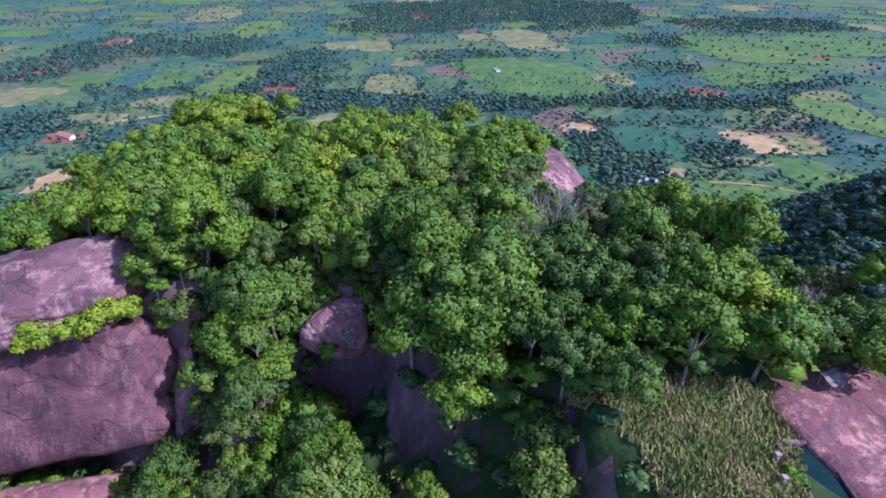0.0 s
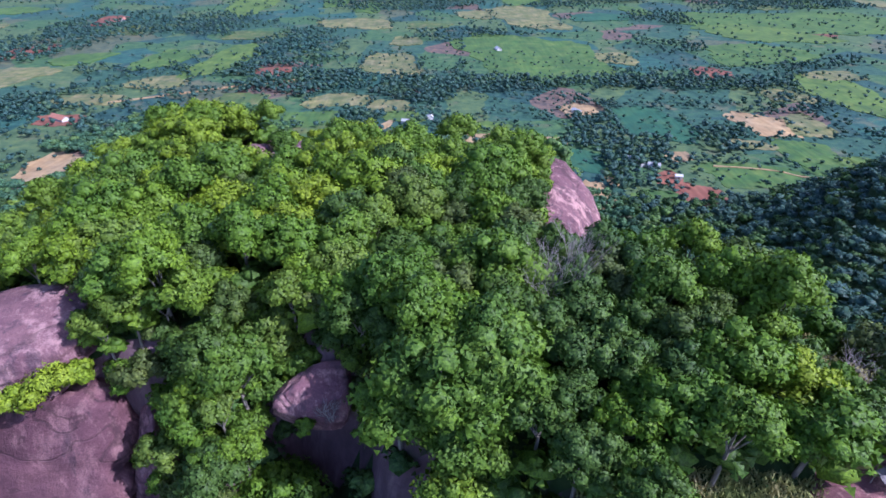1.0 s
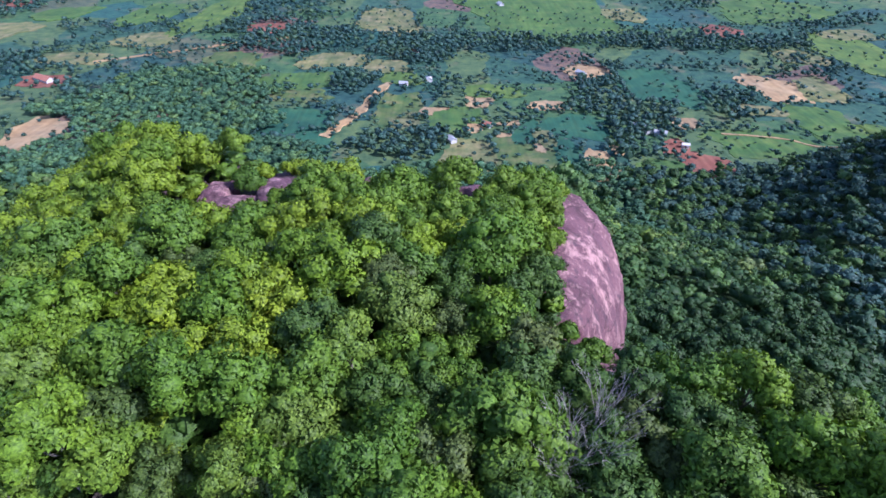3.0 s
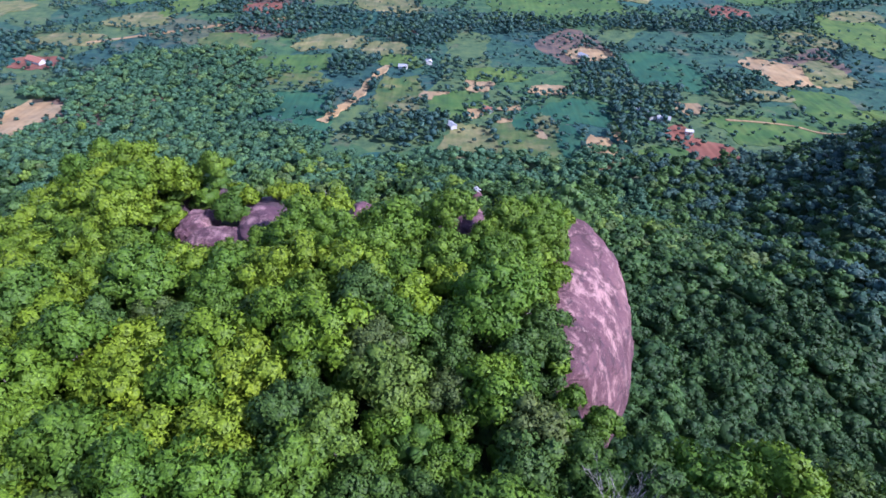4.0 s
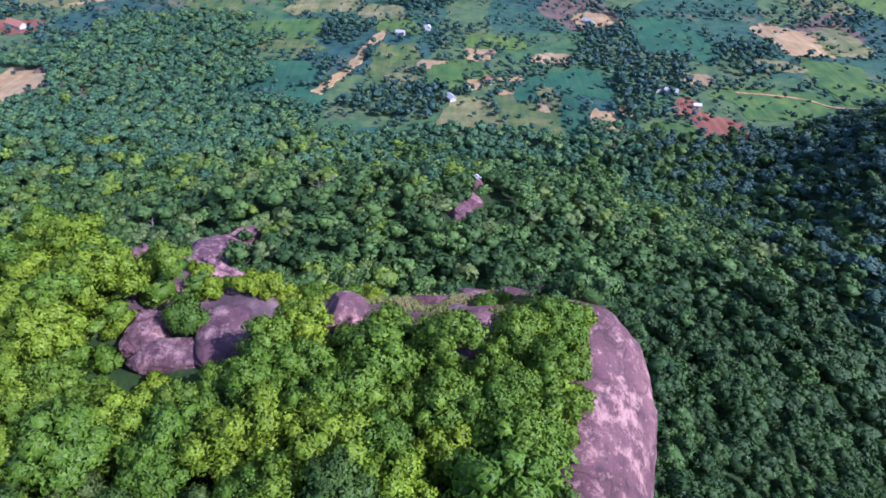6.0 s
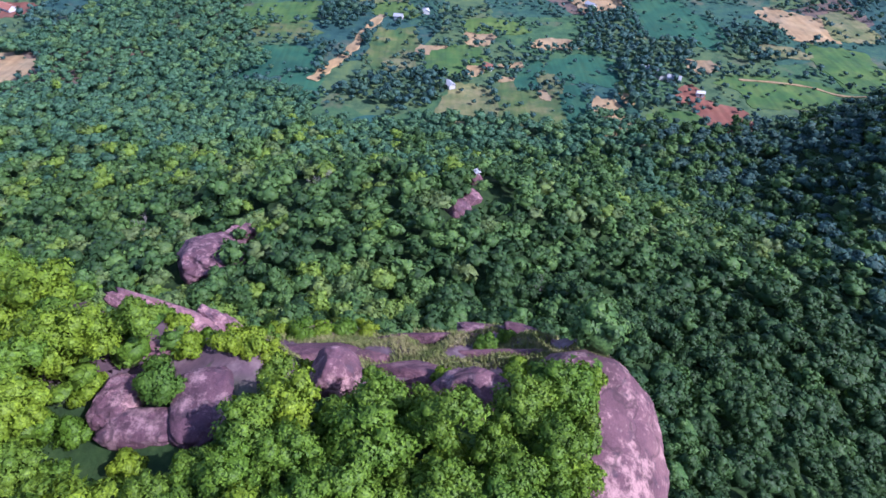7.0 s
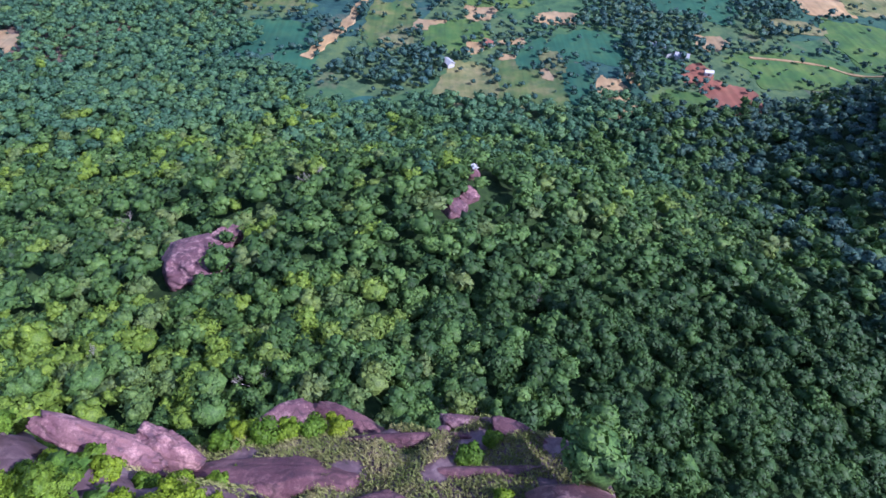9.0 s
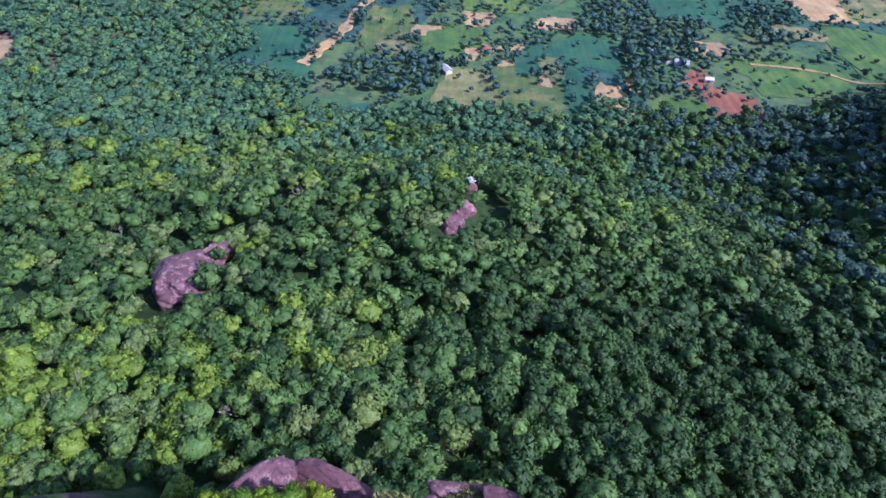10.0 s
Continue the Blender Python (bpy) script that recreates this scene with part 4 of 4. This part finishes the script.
def tuft_mesh(name, xy, z, r, tall, blades, label):
    """Grass: thin bent blades in tufts, one mesh."""
    n = len(xy)
    at = np.repeat(np.column_stack([xy, z]), blades, 0)
    k = len(at)
    a, out = r.uniform(0, 6.283, k), r.uniform(0.15, 0.6, k)
    h = tall * r.uniform(0.5, 1.1, k)
    side = np.column_stack([-np.sin(a), np.cos(a), np.zeros(k)]) * 0.07
    tip = at + np.column_stack([np.cos(a) * out * h, np.sin(a) * out * h, h])
    foot = at + np.column_stack([r.normal(0, 0.16, k), r.normal(0, 0.16, k), np.full(k, -0.05)])
    v = np.stack([foot - side, foot + side, tip], 1).reshape(-1, 3)
    ob = new(name, raw_mesh(name, v, np.arange(3 * k).reshape(k, 3), MAT_GRASS))
    return tagged(ob, label, "grass", kind="stuff")


def terrace(x, y):
    return (inside_by(TOP_EDGE, x, y) > -0.5) & (y < 30.5 - 0.1 * np.abs(x - 18)) & (x < 21.5 + 0.45 * (y - 21))


xy, r = scatter(53, 16000, (9, 27, 15, 31), 0.2, terrace)
tuft_mesh("terrace_grass", xy, land(xy[:, 0], xy[:, 1]), r, 0.48, 9, "tall green grass on the rock terrace")
xy, r = scatter(54, 20000, (-24, 21, 87, 103), 0.24, lambda x, y: (inside_by(LEDGE_EDGE, x, y) > -1.5) & (waves(x, y, 7, 55) > -0.55) & (inside_by(TOP_EDGE, x, y) < -1.0))
tuft_mesh("ledge_grass", xy, land(xy[:, 0], xy[:, 1]), r, 0.65, 8, "dry yellow-green grass on the cliff ledge")
xy, r = scatter(56, 500, (2, 8, 29.5, 36), 0.36, lambda x, y: (x - 4.8) ** 2 + (y - 32.4) ** 2 < 5)
tuft_mesh("pillar_grass", xy, np.full(len(xy), 177.3), r, 0.6, 7, "grass on the head of the rock column")


# ---- bushes that stand by themselves ----
def bush(x, y, z, size, leaves, leaf_size, seed, label, material=MAT_LEAF):
    rs = np.random.RandomState(seed)
    lobes = crown_lobes(rs, size, size * 0.45, 10, 0.6)
    v, f, soft = with_core(rs, leaf_cloud(rs, lobes, 2 * leaves, leaf_size * 0.68, 0.55), lobes, 0.74)
    ob = new("bush", raw_mesh("bush", v, f, material, normals=soft))
    ob.matrix_world = pose(x, y, z)
    return tagged(ob, label, "bush", "bushes on the rocks")


bush(-21.0, 80.2, 182.6, 2.3, 1400, 0.34, 61, "round green bush ringed by bare rock")
bush(11.0, 79.6, 180.2, 2.8, 1600, 0.40, 62, "bright green bush beside the rock wall")
for i, (x, y, z, k) in enumerate([(12.2, 71.0, 178.6, 1.5), (13.2, 74.0, 178.9, 2.0), (13.8, 76.8, 179.2, 2.1), (14.5, 79.4, 179.8, 2.1), (15.0, 81.8, 180.2, 1.8), (11.6, 76.0, 180.0, 2.0)]):
    bush(x, y, z, k, 1100, 0.32, 230 + i, "leafy green bush on the brow of the rock wall", MAT_LEAF_BRIGHT if i % 3 == 1 else MAT_LEAF)
bush(8.0, 93.4, 169.6, 1.7, 900, 0.34, 64, "dark green bush on the grassy ledge")
bush(10.6, 96.2, 167.5, 1.3, 700, 0.32, 65, "small bush on the grassy ledge")
bush(-17.4, 86.6, 178.6, 2.0, 1000, 0.34, 66, "yellow-green bush at the cliff rim", MAT_LEAF_BRIGHT)
for i, (x, y, k) in enumerate([(-14.8, 96.4, 2.2), (-12.2, 97.2, 2.0), (-9.6, 97.6, 2.1), (-17.0, 97.4, 1.9), (-11.0, 99.2, 1.7), (-7.0, 98.6, 1.6), (-18.6, 95.2, 1.7), (-13.0, 84.6, 2.0), (-10.8, 81.8, 1.8), (-11.2, 86.4, 1.3), (-4.6, 85.4, 1.1), (2.4, 85.0, 1.2), (9.2, 84.6, 1.6), (10.6, 87.6, 1.3), (-15.6, 90.8, 1.0), (-28.0, 90.0, 1.3), (-25.4, 89.4, 1.4), (-23.0, 88.4, 1.5), (-3.4, 82.4, 1.5), (0.4, 82.2, 1.3), (-28.4, 86.4, 1.8), (-26.0, 87.4, 1.6), (-25.6, 84.2, 1.5), (-20.2, 84.6, 1.6), (-19.8, 87.4, 1.3), (-29.6, 89.4, 1.5), (-15.0, 88.4, 1.2), (-14.6, 84.8, 1.7), (-12.6, 78.4, 1.6), (-12.8, 75.0, 1.7), (-27.4, 77.0, 1.7), (-27.8, 80.4, 1.7)]):
    bush(x, y, ground_z(x, y) - 0.2, k, 800, 0.30, 170 + i, "light green bush along the rocky rim", MAT_LEAF_BRIGHT if i % 2 else MAT_LEAF)
bush(-9.4, 35.9, 178.0, 0.9, 420, 0.25, 67, "yellow-green shrub growing on a boulder")
for i, (x, y, z, s) in enumerate([(-39.0, 37.8, 176.9, 2.4), (-36.2, 37.6, 177.2, 1.7), (-34.0, 38.0, 177.8, 2.2), (-31.8, 38.2, 178.2, 1.6), (-29.6, 38.8, 178.6, 2.4), (-27.6, 39.8, 179.0, 1.5), (-42.0, 37.6, 176.4, 2.6), (-43.5, 43.5, 182.2, 1.4)]):
    bush(x, y, z, s, 850, 0.32, 70 + i, "light green bush between two rock slabs", MAT_LEAF_BRIGHT)
for i, (x, y, s) in enumerate([(-12.6, 82.6, 2.0), (-21.6, 73.6, 1.5), (-29.8, 77.2, 1.8), (-16.6, 85.0, 1.8), (-25.6, 85.4, 1.3), (-30.4, 82.4, 2.1)]):
    bush(x, y, ground_z(x, y) - 0.2, s, 800, 0.32, 90 + i, "yellow-green bush around the bare rock", MAT_LEAF_BRIGHT if i % 2 else MAT_LEAF)
for i, (x, y, s) in enumerate([(27.4, 38.6, 2.2), (30.0, 36.6, 2.3), (32.2, 39.8, 2.4), (29.2, 41.0, 2.2), (33.4, 37.2, 2.2), (-2.6, 28.6, 1.5), (0.6, 26.6, 1.3), (-4.6, 26.8, 1.2)]):
    bush(x, y, ground_z(x, y) - 0.1, s, 850, 0.27, 110 + i, "dry olive-brown brush with thin twigs", MAT_LEAF_DRY)
for i, (x, y) in enumerate([(-26.4, 43.8), (-23.6, 43.8), (-22.4, 45.2), (-8.5, 42.8), (-5.9, 41.6), (-26.0, 43.1), (-21.6, 42.6), (-20.3, 42.2), (-7.5, 42.5), (-5.5, 41.6), (-9.9, 42.6), (-17.2, 36.6), (-18.8, 35.1), (-15.6, 37.8), (10.6, 50.4), (12.2, 52.6), (10.4, 54.4), (12.0, 56.6), (10.2, 58.2), (13.6, 50.6), (13.6, 54.6), (11.2, 48.8)]):
    bush(x, y, ground_z(x, y) - 0.2, 1.3 + 0.09 * (i * 5 % 7), 850, 0.27, 130 + i, "leafy green shrub at the cliff edge", MAT_LEAF_DEEP if i % 3 == 0 else MAT_LEAF)
for i, (x, y, k) in enumerate([(-25.0, 40.9, 1.9), (-23.0, 40.9, 2.2), (-21.0, 41.0, 2.3), (-19.3, 41.0, 2.1), (-9.8, 40.7, 1.7), (-7.7, 40.5, 1.9), (-5.7, 40.5, 1.9), (-4.3, 39.8, 1.7), (-27.4, 43.0, 1.7), (-22.0, 42.6, 1.8), (-28.0, 44.6, 1.6)]):
    bush(x, y, ground_z(x, y) - 0.3, k, 1000, 0.30, 210 + i, "dense green bush on the cliff brow", MAT_LEAF_DEEP if i % 2 else MAT_LEAF)
for i, (x, y, k) in enumerate([(-40.0, 36.2, 1.6), (-42.2, 35.6, 1.8), (-31.6, 34.4, 1.4), (-29.4, 33.6, 1.6), (-37.4, 35.8, 1.2), (-33.4, 30.6, 1.3)]):
    bush(x, y, ground_z(x, y) + 0.4, k, 800, 0.30, 250 + i, "light green bush at the foot of the rock wall", MAT_LEAF_BRIGHT if i % 2 else MAT_LEAF)
bush(21.4, 22.4, 179.4, 0.9, 420, 0.26, 80, "small green bush beside the pool")


# ---- bare trees ----
def bare_tree(x, y, z, tall, spread, seed, label, thick=0.075):
    """Leafless branching tree: trunk part and branch part."""
    rs = random.Random(seed)
    tree = new("dead_tree")
    tree.matrix_world = pose(x, y, z)
    trunk, twigs = bmesh.new(), bmesh.new()

    def grow(p, d, length, r, depth):
        q = p + d * length
        tube(trunk if depth == 0 else twigs, p, q, r, r * 0.68, 5 if depth < 2 else 3)
        if depth < (6 if 7 < tall < 10 else 5) and r > 0.006:
            for _ in range(3 if depth < 2 else 2):
                nd = (d + Vector((rs.uniform(-1, 1), rs.uniform(-1, 1), rs.uniform(-0.25, 0.7))) * spread).normalized()
                grow(q, nd, length * rs.uniform(0.62, 0.85), r * 0.64, depth + 1)

    for _ in range(3):
        grow(Vector((rs.uniform(-0.3, 0.3), rs.uniform(-0.3, 0.3), -0.3)), Vector((rs.uniform(-0.4, 0.4), rs.uniform(-0.4, 0.4), 1)).normalized(), tall * 0.3, thick, 0)
    part("trunk", trunk, MAT_DEAD, tree)
    part("twig_crown", twigs, MAT_DEAD, tree)
    return tagged(tree, label, "tree", "bare trees on the hilltop")


bare_tree(9.9, 43.2, ground_z(9.9, 43.2), 8.6, 0.46, 5, "leafless grey tree with fine twigs in the canopy", 0.10)
bare_tree(8.8, 41.8, ground_z(8.8, 41.8), 7.4, 0.45, 6, "leafless grey tree with pale thin trunks")
bare_tree(30.5, 38.2, ground_z(30.5, 38.2), 5.4, 0.85, 7, "pale dry tree with spreading bare branches")
bare_tree(28.6, 36.6, ground_z(28.6, 36.6), 4.6, 0.85, 8, "pale dry tree with spreading bare branches")
bare_tree(-27.6, 40.4, ground_z(-27.6, 40.4), 3.6, 0.85, 9, "pale dry shrub at the rock edge")
snag = bare_tree(-48.7, 250, ground_z(-48.7, 250), 13, 0.45, 12, "pale leafless tree standing above the forest", 0.22)
for x, y, k, turn in [(-92, 150, 0.8, 40), (-40, 138, 0.75, 130), (10, 132, 0.7, 300), (38, 186, 0.75, 10), (-130, 240, 0.8, 20)]:
    m = pose(x, y, ground_z(x, y), 0, 0, turn) @ Matrix.Diagonal((k, k, k, 1))
    copy_thing(snag, m).matrix_basis = m
bare_tree(-7.4, 36.4, 178.6, 2.2, 0.9, 10, "tangle of pale roots over a boulder", 0.06)


# ---- pool, shelter, posts ----
def box(bm, x0, y0, z0, x1, y1, z1, bevel=0.0):
    g = bmesh.ops.create_cube(bm, size=1.0)["verts"]
    for v in g:
        v.co = Vector(((x0 + x1) / 2 + v.co.x * (x1 - x0), (y0 + y1) / 2 + v.co.y * (y1 - y0), (z0 + z1) / 2 + v.co.z * (z1 - z0)))
    if bevel:
        bmesh.ops.bevel(bm, geom=list({e for v in g for e in v.link_edges}), offset=bevel, segments=2, affect="EDGES")


WATER = Mat("pool_water", 0.12)
WATER.colour(WATER.ramp(WATER.noise(0.8, 3), [(0.3, (0.003, 0.016, 0.016)), (0.7, (0.006, 0.030, 0.026))]))
WATER.bump(WATER.noise(3.0, 3), 0.1, 0.05)
pool = new("pool")
pool.matrix_world = pose(23.1, 22.6, 179.3, 0, 0, -4)
tagged(pool, "small rock-walled pool of dark green water", "pool")
for n, (x0, y0, x1, y1) in enumerate([(-1.5, 2.3, 1.5, 2.6), (-1.5, -3.4, 1.5, -3.1), (-1.5, -3.1, -1.2, 2.3), (1.2, -3.1, 1.5, 2.3)]):
    bm = bmesh.new()
    box(bm, x0, y0, -1.0, x1, y1, 0.5, 0.04)
    part("pool_wall", bm, MAT_ROCK, pool)
bm = bmesh.new()
box(bm, -1.2, -3.1, -0.9, 1.2, 2.3, 0.28)
part("water", bm, WATER.m, pool, "still dark green water")

shelter = new("shelter")
shelter.matrix_world = pose(27.8, 29.4, 179.9, 0, 0, 18) @ Matrix.Diagonal((0.75, 0.75, 0.75, 1))
tagged(shelter, "small shelter of thin posts under a grey sheet", "shelter")
for x, y, h in ((-0.8, -0.6, 1.5), (0.8, -0.6, 1.6), (-0.8, 0.6, 1.9), (0.8, 0.6, 2.0)):
    bm = bmesh.new()
    tube(bm, (x, y, -0.6), (x, y, h), 0.05, 0.04)
    part("post", bm, MAT_DEAD, shelter)
bm = bmesh.new()
bmesh.ops.create_grid(bm, x_segments=8, y_segments=6, size=1.0)
for v in bm.verts:
    v.co = Vector((v.co.x * 1.0, v.co.y * 0.8, 1.78 + 0.25 * v.co.y - 0.12 * math.cos(3 * v.co.x) + 0.05 * math.sin(5 * v.co.y)))
bmesh.ops.solidify(bm, geom=bm.faces[:], thickness=0.04)
part("sheet_roof", bm, MAT_SHEET, shelter)
bm = bmesh.new()
box(bm, -0.6, -0.3, -0.3, 0.5, 0.3, 0.5, 0.05)
part("bench", bm, MAT_CONC, shelter)
for x, y in ((21.0, 23.6), (20.4, 21.8)):
    bm = bmesh.new()
    box(bm, -0.13, -0.13, -0.5, 0.13, 0.13, 0.6, 0.03)
    box(bm, -0.17, -0.17, 0.6, 0.17, 0.17, 0.67, 0.02)
    me_ob = part("stone_post", bm, MAT_CONC)
    me_ob.matrix_world = pose(x, y, ground_z(x, y))
    tagged(me_ob, "short pale stone post in the grass", "post", "posts by the pool")


# ---- houses and roads of the plain ----
def house(x, y, z, w, l, h, turn, roof, seed, label):
    """A low house: walls, gabled roof with eaves, door and windows."""
    home = new("house")
    home.matrix_world = pose(x, y, z, 0, 0, turn)
    tagged(home, label, "house", "houses in the landscape")
    bm = bmesh.new()
    box(bm, -w / 2, -l / 2, -1.0, w / 2, l / 2, h)
    part("wall", bm, MAT_WHITE, home)
    bm = bmesh.new()
    e, up = 0.6, h + 0.30 * w
    rim = [(-w / 2 - e, h - 0.15), (0, up), (w / 2 + e, h - 0.15), (w / 2 + e, h - 0.35), (0, up - 0.2), (-w / 2 - e, h - 0.35)]
    ends = [[bm.verts.new((a, yy, b)) for a, b in rim] for yy in (-l / 2 - e, l / 2 + e)]
    for i in range(6):
        bm.faces.new((ends[0][i], ends[0][(i + 1) % 6], ends[1][(i + 1) % 6], ends[1][i]))
    bm.faces.new(ends[0])
    bm.faces.new(ends[1][::-1])
    bmesh.ops.recalc_face_normals(bm, faces=bm.faces[:])
    part("roof", bm, roof, home)
    for yy in (-l / 2, l / 2):
        bm = bmesh.new()
        poly = [bm.verts.new(p) for p in ((-w / 2, yy, h - 0.01), (w / 2, yy, h - 0.01), (0, yy, up - 0.25))]
        bm.faces.new(poly)
        part("gable", bm, MAT_WHITE, home)
    bm = bmesh.new()
    box(bm, -w / 2 - 0.06, -0.5, 0, -w / 2 + 0.02, 0.5, 2.0)
    part("door", bm, MAT_DARK, home)
    for yy in (-l * 0.3, l * 0.3):
        bm = bmesh.new()
        box(bm, w / 2 - 0.02, yy - 0.6, 0.9, w / 2 + 0.05, yy + 0.6, 2.0)
        part("window", bm, MAT_DARK, home)
    return home


rock("boulder", (21.5, 263, 66.5), (6, 6, 10), (0, 0, 30), 34, "pink rock under a small white building", square=2.6, rough=0.12, skin=MAT_ROCK_PINK)
house(21.5, 263.2, 71.0, 1.6, 2.0, 1.3, 20, MAT_WHITE, 1, "small white building in a forest clearing")
for x, y, w, l, turn, roof, words in [
    (13.6, 482, 6, 9, 30, MAT_TIN, "house with a pale tin roof beside dry fields"),
    (208.9, 499, 7, 11, 70, MAT_TIN, "grey-roofed house under trees"),
    (199, 505, 6, 9, 10, MAT_TIN, "grey-roofed house under trees"),
    (223.2, 473, 4, 6, 80, MAT_WHITE, "small white hut on red soil"),
    (48.5, 517, 6, 9, 50, MAT_TILE, "red-tiled house beside a sandy yard"),
    (190.8, 519, 6, 8, 20, MAT_TIN, "house with a pale tin roof among trees"),
    (-440, 634, 10, 26, 60, MAT_TILE, "long red-tiled building at the wood edge"),
    (-29, 748, 7, 12, 40, MAT_TILE, "red-tiled house among trees"),
    (-37, 627, 6, 9, 80, MAT_TIN, "house with a pale tin roof among trees"),
    (-9, 643, 6, 9, 10, MAT_WHITE, "small white house among trees"),
    (170, 667, 7, 11, 35, MAT_TIN, "house with a pale tin roof on bare soil"),
    (107, 1020, 9, 14, 15, MAT_TIN, "house with a pale tin roof in the fields"),
    (-690, 1300, 12, 22, 15, MAT_TILE, "red-tiled building far out on the plain"),
]:
    house(x, y, ground_z(x, y) + 0.5, w, l, 3.0, turn, roof, 2, words)


def road(points, width, label):
    """A dirt track laid along a smooth line."""
    pts = []
    for i in range(len(points) - 1):
        p0, p1, p2, p3 = [Vector(points[min(max(j, 0), len(points) - 1)]) for j in (i - 1, i, i + 1, i + 2)]
        for s in range(10):
            t = s / 10
            pts.append(0.5 * (2 * p1 + (p2 - p0) * t + (2 * p0 - 5 * p1 + 4 * p2 - p3) * t * t + (3 * p1 - p0 - 3 * p2 + p3) * t ** 3))
    bm = bmesh.new()
    last = None
    for i in range(len(pts) - 1):
        d = (pts[i + 1] - pts[i]).normalized()
        n = Vector((-d.y, d.x)) * width * 0.5 * (1 + 0.3 * math.sin(i * 0.9))
        row = [bm.verts.new((q.x, q.y, ground_z(q.x, q.y) + hgt)) for q, hgt in ((pts[i] - n * 1.1, 0.2), (pts[i] - n, 0.95), (pts[i] + n, 0.95), (pts[i] + n * 1.1, 0.2))]
        if last:
            for j in range(3):
                bm.faces.new((last[j], last[j + 1], row[j + 1], row[j]))
        last = row
    ob = part("road", bm, FIELD["sand"])
    return tagged(ob, label, "road", kind="structure")


road([(268, 502), (300, 497), (326, 489), (343, 475), (380, 460), (420, 440)], 2.6, "pale dirt road through green meadows")
road([(-104, 490), (-95, 509), (-84, 534), (-76, 556), (-66, 600), (-52, 640)], 9, "broad sandy track between fields")
road([(-420, 700), (-340, 745), (-260, 790), (-170, 830)], 6, "pale dirt road along the wood edge")
